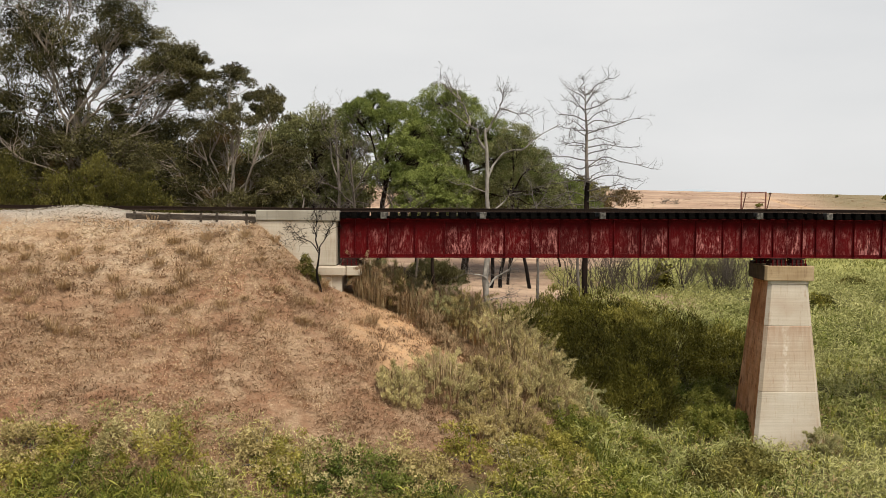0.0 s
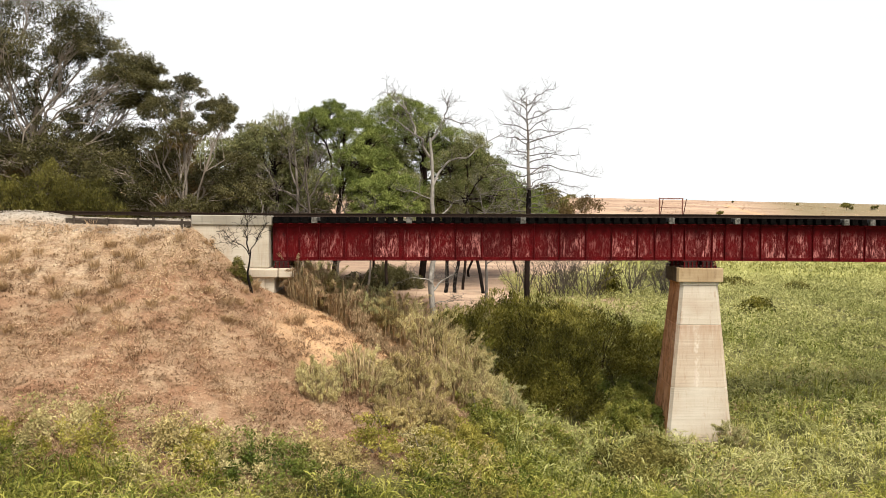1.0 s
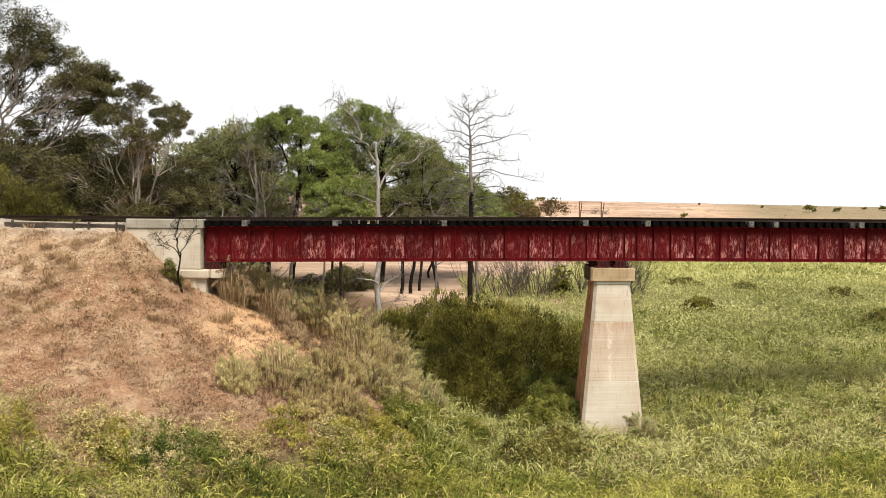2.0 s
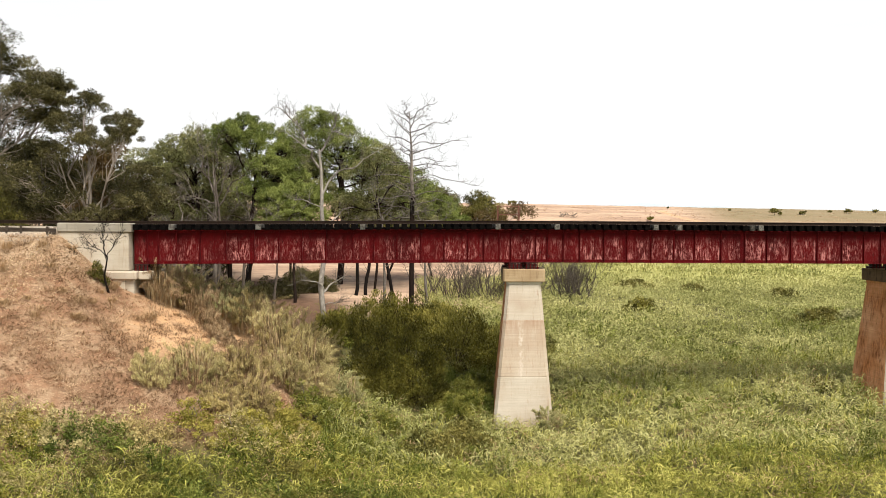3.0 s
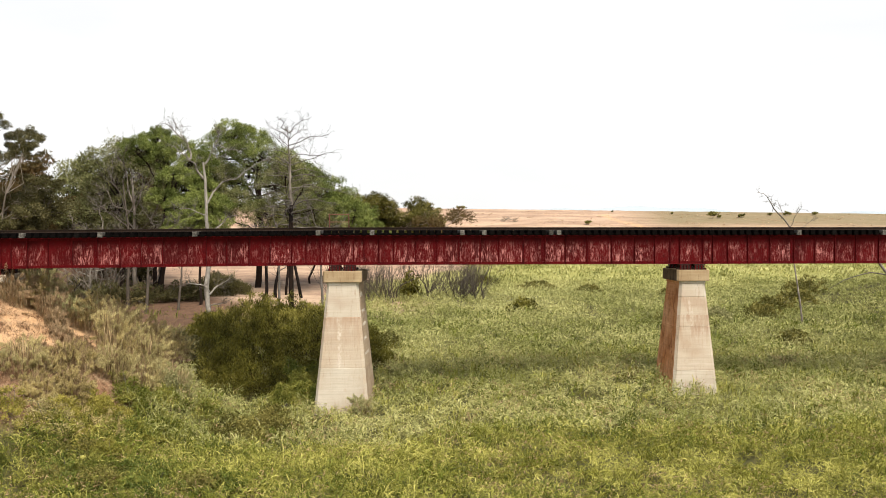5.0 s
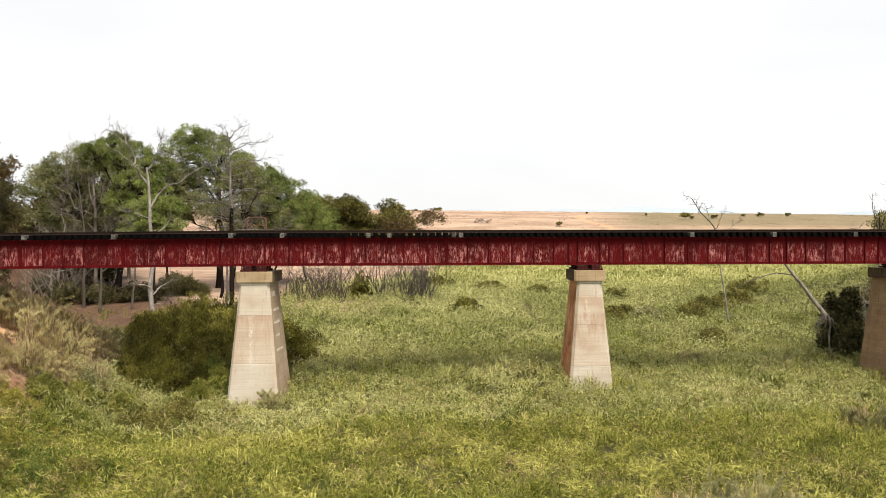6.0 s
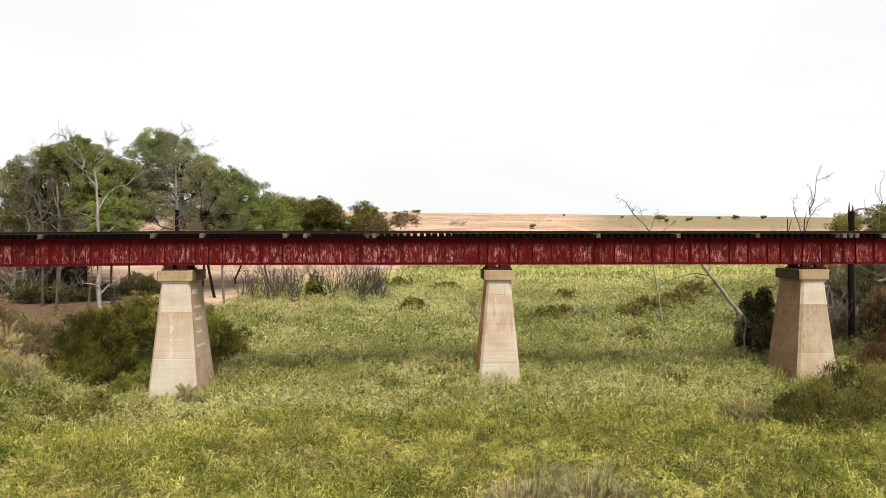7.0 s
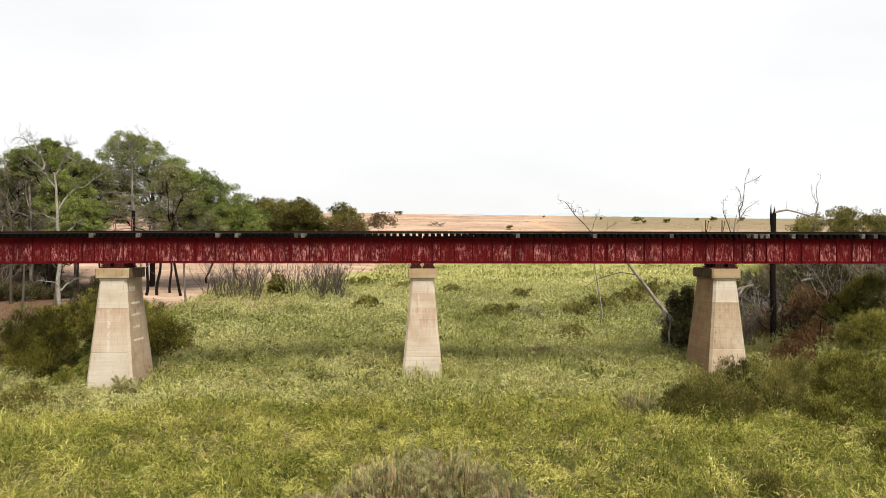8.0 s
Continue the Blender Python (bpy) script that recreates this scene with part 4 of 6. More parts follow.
blob_tree("gum_tree", "distant gum tree with a flat dark crown", (-32, 70, 5),
          [(-32.6, 20.8, 1.8), (-35.6, 19.6, 1.8), (-29.8, 20.2, 1.7), (-33.8, 16.5, 2), (-28, 16.5, 1.8), (-37.5, 13.6, 2.4), (-41, 12, 2.4), (-31, 13, 2.4)],
          BARK_GUM, LEAF_GUM, 13, 0.4, 0.5, 18, 52, 0.34, 0.44, 1.2, 0.6)
for sx, sd, lf in ((-44, 21, LEAF_GUM_RUST), (-38, 22, LEAF_GUM_RUST), (-27, 23, LEAF_GUM), (-52, 24, LEAF_GUM), (-60, 25, LEAF_GUM), (-33, 26, LEAF_GUM_RUST)):
    r = rng_of(sd)
    blob_tree("gum_tree", "low russet gum in the wood behind the line" if lf is LEAF_GUM_RUST else "low gum in the wood behind the line", (sx, 60 + r.uniform(-4, 6), 4.6),
              [(sx + r.uniform(-3, 3), z, 2.0) for z in (8, 9.5, 11, 12.5, 13.5, 14.4 + r.uniform(-1, 1))], BARK_GUM, lf, sd, 0.3, 0.4, 14, 30, 0.42, 0.44, 1.5, 0.6)

for k in range(22):
    r = rng_of(150 + k)
    near = k < 11                                # one row beside the line, one deeper in the wood
    ux = (-53 + k * 2.5 if near else -64 + (k - 11) * 3.7) + r.uniform(-0.8, 0.8)
    if ux > -27.5:
        continue
    lf = (LEAF_GUM, LEAF_GUM, LEAF_GUM, LEAF_GUM_RUST, LEAF_GUM)[k % 5]
    uy = r.uniform(25, 29) if near else r.uniform(50, 56)
    top = ((17.6 if ux < -35 else 14.8) if near else (18.6 if ux < -38 else 13.8)) + r.uniform(-1.4, 0.8)
    blob_tree("understorey_tree", "low russet wattle in the shade of the gums" if lf is LEAF_GUM_RUST else "low dark wattle in the shade of the gums", (ux, uy, 4.2),
              [(ux + r.uniform(-2.0, 2.0), top - 0.8 - q * 1.15, 1.45) for q in range(7)], BARK_GREY_DARK, lf, 150 + k, 0.16, 0.4, 14, 130 if near else 40, 0.135 if near else 0.34, 0.44, 1.2, 0.7, group="understorey trees")

PINE = "dense green pine with a rounded crown"
blob_tree("pine_tree", PINE + " behind the dead trees", (-20.4, 39, 4.8),
          [(-21.4, 19.9, 1.1), (-22.6, 18.7, 1.1), (-19.2, 18.9, 1.2), (-20.6, 17.5, 1.4), (-17, 17.4, 1.2), (-18.4, 15.4, 1.4), (-16.6, 15, 1.2), (-20, 13.4, 1.2), (-17.6, 12.6, 1.3)],
          BARK_BROWN, LEAF_PINE, 31, 0.3, 0.55, 32, 150, 0.20, 0.28, 0.9, 0.75, 0.17, 0.0, 0.09)
blob_tree("pine_tree", PINE + " on the far creek bank", (-12.5, 50, 4.5),
          [(-15.2, 21.3, 1.4), (-16.9, 20.0, 1.4), (-13.2, 20.8, 1.4), (-11.8, 18.9, 1.6), (-9.8, 18, 1.6), (-7.6, 16.4, 1.5), (-5.6, 14.6, 1.4), (-4.2, 12.8, 1.3),
           (-13.5, 17.2, 1.8), (-10.5, 15.2, 1.8), (-7.2, 13, 1.7), (-15, 14.5, 1.6), (-12.5, 12.2, 1.7), (-9.5, 11, 1.6), (-5.5, 10.8, 1.4), (-17.5, 17.5, 1.5), (-16, 16, 1.6), (-18, 14.6, 1.5), (-14.5, 18.8, 1.5), (-17.5, 12.6, 1.6)],
          BARK_BROWN, LEAF_PINE, 32, 0.38, 0.5, 30, 140, 0.20, 0.28, 1.0, 0.8, 0.17, 0.0, 0.1)
blob_tree("pine_tree", "low bright green young pine", (-15.8, 35, 4.2),
          [(-15.6, 13.0, 1.2), (-17.6, 12.6, 1.0), (-14.4, 12.8, 1.1), (-16.4, 11.3, 1.2), (-14.4, 10.9, 1.2), (-17.8, 10.4, 1.1)],
          BARK_BROWN, LEAF_PINE, 33, 0.16, 0.5, 32, 150, 0.20, 0.28, 0.5, 0.8, 0.17, 0.0, 0.06)
blob_tree("pine_tree", "dull grey-green pine with a thinning crown", (-8.5, 44, 4.4),
          [(-8.2, 17.0, 1.3), (-10, 15.6, 1.4), (-6.6, 14.8, 1.4), (-8.6, 13, 1.6), (-5.4, 12.4, 1.3), (-11, 12.4, 1.4), (-7, 10.8, 1.5), (-3.8, 11, 1.1)],
          BARK_BROWN, LEAF_PINE_DULL, 34, 0.15, 0.5, 28, 120, 0.20, 0.29, 1.0, 0.8, 0.17, 0.0, 0.09)
blob_tree("pine_tree", "dull grey-green pine behind bare branches", (-24.6, 52, 4.8),
          [(-24.6, 19.2, 1.3), (-26.4, 17.6, 1.4), (-23, 16.8, 1.4), (-25, 15, 1.6), (-22.4, 13.4, 1.4), (-27, 13.2, 1.5), (-24.4, 11.4, 1.5)],
          BARK_BROWN, LEAF_PINE_DULL, 35, 0.28, 0.5, 28, 120, 0.20, 0.29, 1.0, 0.8, 0.17, 0.0, 0.09)

blob_tree("pine_tree", "dull green pine filling the grove", (-17.5, 46, 4.4),
          [(-17.6, 17.2, 1.3), (-19, 15.6, 1.4), (-15.6, 16.2, 1.4), (-17.4, 14.2, 1.5), (-14.6, 13.6, 1.3), (-19.6, 12.8, 1.3), (-16.4, 11.8, 1.5)],
          BARK_BROWN, LEAF_PINE_DULL, 36, 0.14, 0.5, 28, 120, 0.20, 0.29, 1.0, 0.8, 0.17, 0.0, 0.09)
blob_tree("pine_tree", "low green pine at the edge of the grove", (-2.2, 52, 4.4),
          [(-3.4, 13.2, 1.2), (-1.4, 12.2, 1.2), (-4.4, 11.4, 1.3), (-2.2, 10.8, 1.3), (0.2, 10.6, 1.1), (1.4, 9.8, 1.0)],
          BARK_BROWN, LEAF_PINE, 37, 0.12, 0.5, 28, 120, 0.20, 0.29, 1.0, 0.8, 0.17, 0.0, 0.07)
for gx0, gy0, tp, sd in ((-31.5, 54, 18.2, 38), (-36.5, 60, 18.6, 39), (-28.5, 60, 17.6, 40)):
    r = rng_of(sd)
    blob_tree("pine_tree", "dull grey-green pine in the wood behind the line", (gx0, gy0, 4.4),
              [(gx0 + r.uniform(-2.2, 2.2), tp - 1.0 - k * 1.15, 1.5) for k in range(8)], BARK_BROWN, LEAF_PINE_DULL if sd != 40 else LEAF_GUM_RUST, sd, 0.25, 0.5, 16, 70, 0.28, 0.42, 1.0, 0.8, 0.24, 0.0, 0.09)
blob_tree("pine_tree", "tall green pine in the middle of the grove", (-27, 47, 4.4),
          [(-27.4, 18.6, 1.5), (-29.2, 17.2, 1.5), (-25.6, 17.0, 1.4), (-27.6, 15.4, 1.7), (-30.2, 14.6, 1.6), (-25.2, 14.0, 1.6), (-28, 12.6, 1.7), (-31, 11.8, 1.6), (-25, 11.2, 1.6)],
          BARK_BROWN, LEAF_PINE_DULL, 136, 0.28, 0.5, 26, 75, 0.26, 0.31, 1.0, 0.8, 0.2, 0.0, 0.09)
blob_tree("pine_tree", "green pine on the far side of the grove", (-7, 56, 4.4),
          [(-10.4, 17.4, 1.5), (-7.6, 17.0, 1.5), (-5.0, 15.6, 1.5), (-2.6, 14.0, 1.4), (-8.6, 14.6, 1.7), (-5.4, 12.8, 1.6), (-0.6, 12.2, 1.3), (-8.4, 12.0, 1.6), (-3.0, 11.0, 1.5)],
          BARK_BROWN, LEAF_PINE, 137, 0.14, 0.5, 26, 75, 0.26, 0.31, 1.0, 0.8, 0.2, 0.0, 0.09)
for gx0, sd in ((-11, 41), (-6, 42), (-1, 43), (3.2, 44), (8.5, 45), (12, 46), (-8.5, 47), (-3.5, 48), (1.2, 49), (6, 50)):
    r = rng_of(sd)
    top = {41: 16.0, 42: 16.2, 43: 16.2, 44: 15.9, 45: 14.6, 46: 13.8, 47: 16.0, 48: 16.4, 49: 16.2, 50: 15.4}[sd]
    blob_tree("gum_tree", "rounded olive gum at the foot of the rise", (gx0, 93, 5.4),
              [(gx0 + r.uniform(-3.0, 3.0), top - 1.4 - k * 1.15, 2.0) for k in range(7)], BARK_GUM, (LEAF_HEDGE if sd % 3 else LEAF_OLIVE) if sd != 46 else LEAF_GUM_RUST, sd, 0.25, 0.25, 16, 80, 0.25, 0.36, 1.5, 0.6, shell=0.5, reach=0.5)
for gx0, sd, top in ((75.5, 51, 13.0), (80.5, 52, 14.0), (86, 53, 13.2), (91, 54, 13.6)):
    r = rng_of(sd)
    blob_tree("gum_tree", "rounded olive gum beyond the creek bank", (gx0, 60, 4.4),
              [(gx0 + r.uniform(-2.4, 2.4), top - 1 - k * 1.2, 1.6) for k in range(6)], BARK_GUM, LEAF_OLIVE, sd, 0.25, 0.4, 22, 90, 0.2, 0.40, 1.5, 0.6, shell=0.5)
for hx, hy, s, sd in ((64.2, 110, 0.85, 61), (58.5, 117, 0.30, 62), (38.2, 101, 0.55, 63), (17, 121, 0.6, 64), (71, 113, 0.55, 65), (78.5, 117, 0.35, 66), (19.5, 97, 0.30, 67), (81.5, 116, 0.6, 70), (31, 97.5, 0.22, 71), (88, 118, 0.5, 73), (12.5, 120, 0.30, 74), (47, 119, 0.2, 75), (66.2, 112, 0.35, 76)):
    z = float(height(hx, hy))
    r = rng_of(sd)
    blob_tree("paddock_tree", "small lone tree on the dry rise", (hx, hy, z), [(hx + r.uniform(-0.8, 0.8) * s, z + s * (0.7 + 0.4 * r.random()), 0.55 * s) for _ in range(5)],
              BARK_BROWN, LEAF_OLIVE, sd, 0.07 * s, 0.5, 10, 22, 0.22 * max(s, 0.5), 0.44, 0.2, 0.6, 0.4, 0.0, 0.03, "trees on the rise")


def dead_conifer():
    """Bare conifer with tiers of level boughs, longest low down, and a charred band on its trunk."""
    rng = rng_of(71)
    b = np.array(on(-5.4, 21.2))
    root = thing("dead_tree", "tall dead conifer with bare tiered boughs and charred trunk", "tree", tuple(b))
    H = 19.3 - b[2]
    foot = limb(rng, (0, 0, -0.3), (0.03, 0, 11.3 - b[2]), 0.22, 0.18, 10, 0.015)
    char = limb(rng, foot[0][-1], (0.05, 0, 12.7 - b[2]), 0.18, 0.165, 6, 0.006)
    high = limb(rng, char[0][-1], (-0.25, 0, H), 0.145, 0.02, 9, 0.012)
    piece("lower_trunk", tube_mesh("lower_trunk", [foot], BARK_BROWN, 10), root)
    piece("charred_trunk", tube_mesh("charred_trunk", [char], BARK_BURNT, 10), root, label="charred black band of trunk")
    piece("upper_trunk", tube_mesh("upper_trunk", [high], BARK_GREY, 8), root)
    boughs, fine = [], []
    for k in range(42):
        u = 0.50 + 0.49 * (k + rng.uniform(0, 1.6)) / 43
        z = H * u
        a = k * 2.4 + rng.uniform(-0.5, 0.5)
        L = np.interp(u, [0.50, 0.62, 0.78, 0.92, 1.0], [5.9, 4.8, 3.9, 3.0, 1.5]) * rng.uniform(0.55, 1.1) * (1.12 if math.cos(a) > 0 else 0.85)
        rise = np.interp(u, [0.5, 0.75, 1.0], [-0.06, 0.02, 0.55]) + rng.uniform(-0.10, 0.12)
        e = np.array([np.cos(a) * L, np.sin(a) * L * 0.85, z + L * rise])
        x0 = -0.25 * max(0, (u - 0.55) / 0.45)
        q = limb(rng, (x0, 0, z), e, 0.044, 0.012, 9, 0.075, 0.06)
        boughs.append(q)
        fine += twigs(rng, q, 9, 1.05, 0.016, 0.22, 2, 0.4)
    piece("bough_growth", tube_mesh("bough_growth", boughs, BARK_GREY_DARK), root, kind="stuff")
    piece("twig_growth", tube_mesh("twig_growth", fine, BARK_GREY_DARK), root, kind="stuff")


dead_conifer()


def dead_tree(label, base, trunk, limbs, seed, bark, fine_bark, r0, twig_n=8, twig_l=1.4, burnt=None):
    """A bare tree: trunk points, then limbs as (start, end, radius) in metres from the base in x and z."""
    rng = rng_of(seed)
    root = thing("dead_tree", label, "tree", base)
    pts = np.array([(x, 0.1 * rng.normal(), z) for x, z in trunk])
    rad = np.linspace(r0, r0 * 0.35, len(pts))
    t = np.linspace(0, len(pts) - 1, 14)
    pp = np.stack([np.interp(t, np.arange(len(pts)), pts[:, k]) for k in range(3)], 1) + rng.normal(0, r0 * 0.12, (14, 3)) + np.sin(t * 1.7 + seed)[:, None] * [0.10, 0.05, 0] * np.minimum(t, 1)[:, None]
    polys, fine = [(pp, np.interp(t, np.arange(len(pts)), rad))], []
    for (x0, z0), (x1, z1), r in limbs:
        q = limb(rng, (x0, 0, z0), (x1, rng.uniform(-1.2, 1.2), z1), r * 0.85, r * 0.22, 9, 0.10, 0.03)
        polys.append(q)
        fine += twigs(rng, q, twig_n, twig_l, 0.02, 0.3, 3, 0.25)
    piece("trunk", tube_mesh("trunk", polys, bark, 8), root)
    piece("twig_growth", tube_mesh("twig_growth", fine, fine_bark), root, kind="stuff")
    return root


dead_tree("forked bleached dead tree with crooked white limbs", on(-12.45, 21.3), [(0.40, -0.3), (0.18, 3), (0.32, 6), (0.02, 9), (0.12, 12.2), (0.0, 14.0)],
          [((0.0, 12.6), (-1.3, 14.2), 0.14), ((-1.3, 14.2), (-1.9, 16.0), 0.12), ((-1.9, 16.0), (-3.6, 17.2), 0.07), ((-1.8, 16.0), (-2.6, 17.4), 0.06), ((-1.3, 14.2), (-3.2, 15.4), 0.06), ((0.0, 13.8), (0.9, 15.6), 0.10), ((0.9, 15.6), (1.2, 16.6), 0.06), ((0.9, 15.4), (3.2, 14.4), 0.06),
           ((0.1, 10.4), (5.2, 14.4), 0.10), ((0.1, 9.6), (-2.6, 10.4), 0.05), ((0.15, 8.2), (2.6, 9.6), 0.08), ((0.2, 7.2), (-2.4, 8.4), 0.06), ((0.3, 3.0), (1.9, 4.4), 0.10), ((0.3, 3.2), (-1.4, 4.0), 0.09), ((0.3, 2.0), (1.9, 2.4), 0.05)],
          72, BARK_PALE, BARK_GREY_DARK, 0.24, 12, 1.3)
dead_tree("grey dead tree with many fine bare branches", on(-24.6, 44), [(0, -0.3), (-0.1, 5), (-0.2, 9), (-0.5, 13)],
          [((-0.2, 9), (-4, 12), 0.09), ((-0.3, 10), (-1.6, 17), 0.1), ((-0.4, 12), (0.2, 17), 0.09), ((-0.2, 9), (2.2, 13), 0.09), ((-0.1, 7), (-4.6, 9.6), 0.08), ((-0.1, 6), (3, 11), 0.1), ((-0.1, 5), (-3.4, 6.4), 0.08), ((0, 7), (3.4, 8), 0.07)],
          73, BARK_GREY, BARK_GREY, 0.26, 12, 1.7)
dead_tree("bare dead tree with long bent limbs before the wood", on(-22.6, 34), [(0, -0.3), (0.1, 4), (0.0, 8), (-0.3, 12.5)],
          [((0.0, 8), (-2.8, 10.6), 0.08), ((-0.1, 9.5), (-1.6, 14.6), 0.08), ((-0.3, 12), (0.5, 15.6), 0.07), ((0.0, 9), (2.8, 12.6), 0.09), ((0.1, 6.6), (-3.6, 8.0), 0.07), ((0.1, 6), (3.4, 8.4), 0.09), ((-0.2, 11), (1.6, 13.4), 0.06), ((-0.3, 11.6), (-2.4, 13.0), 0.05)],
          93, BARK_TWIG, BARK_GREY_DARK, 0.18, 11, 1.3)
dead_tree("bare grey shrub tree beside the bank top", on(-29, 44), [(0, -0.3), (0.3, 4), (0.8, 8)],
          [((0.3, 4), (-2.6, 8.6), 0.08), ((0.5, 6), (3, 8), 0.08), ((0.2, 4), (3.6, 6.4), 0.08), ((0.8, 8), (0.2, 11), 0.06), ((0.5, 5.5), (-3, 6.5), 0.06)], 74, BARK_GREY, BARK_GREY, 0.18, 12, 1.5)
dead_tree("bare brown dead tree on the creek bank", on(-17.5, 33), [(0, -0.3), (0.2, 3), (0.3, 6)],
          [((0.2, 4), (-2.4, 7.4), 0.06), ((0.3, 6), (1.6, 8.2), 0.06), ((0.2, 5), (2.6, 6.6), 0.06), ((0.3, 6), (-0.6, 9), 0.05)], 75, BARK_TWIG, BARK_GREY_DARK, 0.14, 12, 1.3)
dead_tree("bare dead tree in front of the pines", on(-7.5, 30), [(0, -0.3), (-0.1, 4), (-0.2, 8.6)],
          [((-0.1, 5), (-2.6, 8.4), 0.06), ((-0.1, 6), (2.4, 9), 0.06), ((-0.2, 8), (-1.2, 11), 0.05), ((-0.1, 4), (3, 6.6), 0.06), ((-0.2, 8), (1.8, 10.6), 0.05)], 76, BARK_GREY_DARK, BARK_GREY_DARK, 0.14, 14, 1.4)
dead_tree("pale dead tree with long sweeping limbs", on(-28.6, 41), [(0, -0.3), (0.2, 2.2), (0.5, 4.4)],
          [((0.2, 2.4), (-3.4, 4.6), 0.09), ((0.4, 3.6), (3.6, 5.2), 0.09), ((0.5, 4.4), (-0.6, 8), 0.08), ((0.3, 3), (4.4, 3.6), 0.07), ((0.5, 4.2), (2.6, 7.4), 0.07)], 90, BARK_PALE, BARK_GREY_DARK, 0.17, 9, 1.4)
dead_tree("grey dead tree leaning before the pines", on(-20, 31), [(0, -0.3), (0.3, 4), (0.6, 7.6)],
          [((0.3, 4.4), (-2.8, 8.4), 0.07), ((0.5, 6), (3.2, 9.4), 0.08), ((0.6, 7.4), (-0.4, 11), 0.07), ((0.3, 4), (3.8, 6.2), 0.07)], 91, BARK_TWIG, BARK_GREY_DARK, 0.17, 11, 1.5)
dead_tree("bare grey tree before the pines", on(-3.6, 33), [(0, -0.3), (-0.2, 4), (-0.5, 8)],
          [((-0.2, 4.6), (-3.4, 8), 0.06), ((-0.3, 6), (2.2, 8.6), 0.06), ((-0.5, 7.6), (-1.8, 10.6), 0.06), ((-0.2, 4), (3.4, 5.8), 0.06)], 92, BARK_GREY_DARK, BARK_GREY_DARK, 0.14, 14, 1.5)
dead_tree("bare forked dead tree beside the bridge pier", on(47.9, 13.1), [(0, -0.3), (0, 3.5), (-0.15, 7.8)],
          [((-0.15, 7.5), (0.55, 10.2), 0.10), ((0.55, 10.0), (0.95, 13.8), 0.07), ((0.5, 9.8), (1.9, 11.4), 0.05), ((-0.15, 7.7), (-1.1, 11.5), 0.07), ((0.55, 10.0), (-0.2, 12.5), 0.05), ((-0.15, 6.8), (-3.2, 8.8), 0.05), ((-0.15, 6.4), (2.4, 7.8), 0.05), ((0.95, 12.8), (1.6, 13.2), 0.03)],
          77, BARK_GREY_DARK, BARK_GREY_DARK, 0.15, 5, 0.8)
dead_tree("bare twisted dead tree in the flat", on(38.5, 21), [(0, -0.3), (-0.5, 4), (-1.3, 8.7)],
          [((-1.3, 8.7), (-4.6, 11.6), 0.08), ((-2.0, 9.4), (-2.0, 11.0), 0.05), ((-1.0, 7.4), (1.2, 9.4), 0.05), ((-2.8, 10.0), (-2.6, 11.2), 0.03), ((-1.4, 8.6), (-0.6, 10.6), 0.04)], 78, BARK_GREY, BARK_GREY_DARK, 0.10, 5, 0.7)
dead_tree("slim bare dead tree among the dead thicket", on(58.5, 21), [(0, -0.3), (0.1, 3.6), (0.3, 7)],
          [((0.3, 6.6), (-0.1, 9.2), 0.05), ((0.3, 7), (0.7, 10.0), 0.05), ((0.2, 5), (-1.4, 7.0), 0.04)], 178, BARK_GREY_DARK, BARK_GREY_DARK, 0.10, 3, 0.5)
dead_tree("small bare sapling leaning at the abutment", on(-21.15, -1.95), [(0, -0.2), (-0.1, 0.9), (-0.15, 1.9)],
          [((-0.12, 1.7), (-1.5, 2.8), 0.035), ((-0.15, 1.9), (-0.3, 3.6), 0.04), ((-0.14, 1.8), (0.5, 3.4), 0.035), ((-0.6, 2.1), (-1.7, 2.1), 0.02), ((-0.2, 2.4), (0.2, 3.7), 0.02)],
          79, BARK_BURNT, BARK_BURNT, 0.075, 14, 0.6)

for k, (x, y, h, lean, r) in enumerate(((-21.3, 38, 4, 0.5, 0.16), (-10.4, 41, 6.5, 0.1, 0.19), (-9.4, 42, 6.5, 0.05, 0.19), (-6.6, 42, 7, -0.3, 0.18))):
    rng = rng_of(80 + k)
    b = np.array(on(x, y))
    root = thing("tree_trunk", "dark charred trunk standing on the creek bank", "tree trunk", tuple(b), "charred trunks")
    q = limb(rng, (0, 0, -0.3), (lean * h * 0.5, 0, h), r, r * 0.6, 8, 0.03)
    piece("bole", tube_mesh("bole", [q], BARK_BURNT, 8), root)
    piece("snag_growth", tube_mesh("snag_growth", twigs(rng, q, 6, 1.2, 0.03, 0.2, 2, 0.3), BARK_GREY_DARK), root, kind="stuff")

rng = rng_of(95)
b = np.array(on(49.1, 7.5))
root = thing("burnt_trunk", "burnt black standing trunk with a snapped bleached top limb", "tree trunk", tuple(b))
t = limb(rng, (0, 0, -0.3), (-0.05, 0, 12.3 - b[2]), 0.25, 0.21, 12, 0.012)
shards = [limb(rng, t[0][-2] + [dx, dy, 0], t[0][-1] + [dx * 1.6, dy * 1.6, h], 0.13, 0.02, 4, 0.02) for dx, dy, h in ((-0.12, 0, 0.7), (0.1, 0.05, 0.35), (0, -0.1, 0.5))]
piece("bole", tube_mesh("bole", [t] + shards, BARK_BURNT, 12), root)
arm = limb(rng, t[0][-1], t[0][-1] + [4.4, 0.4, -0.9], 0.09, 0.03, 8, 0.04, 0.10)
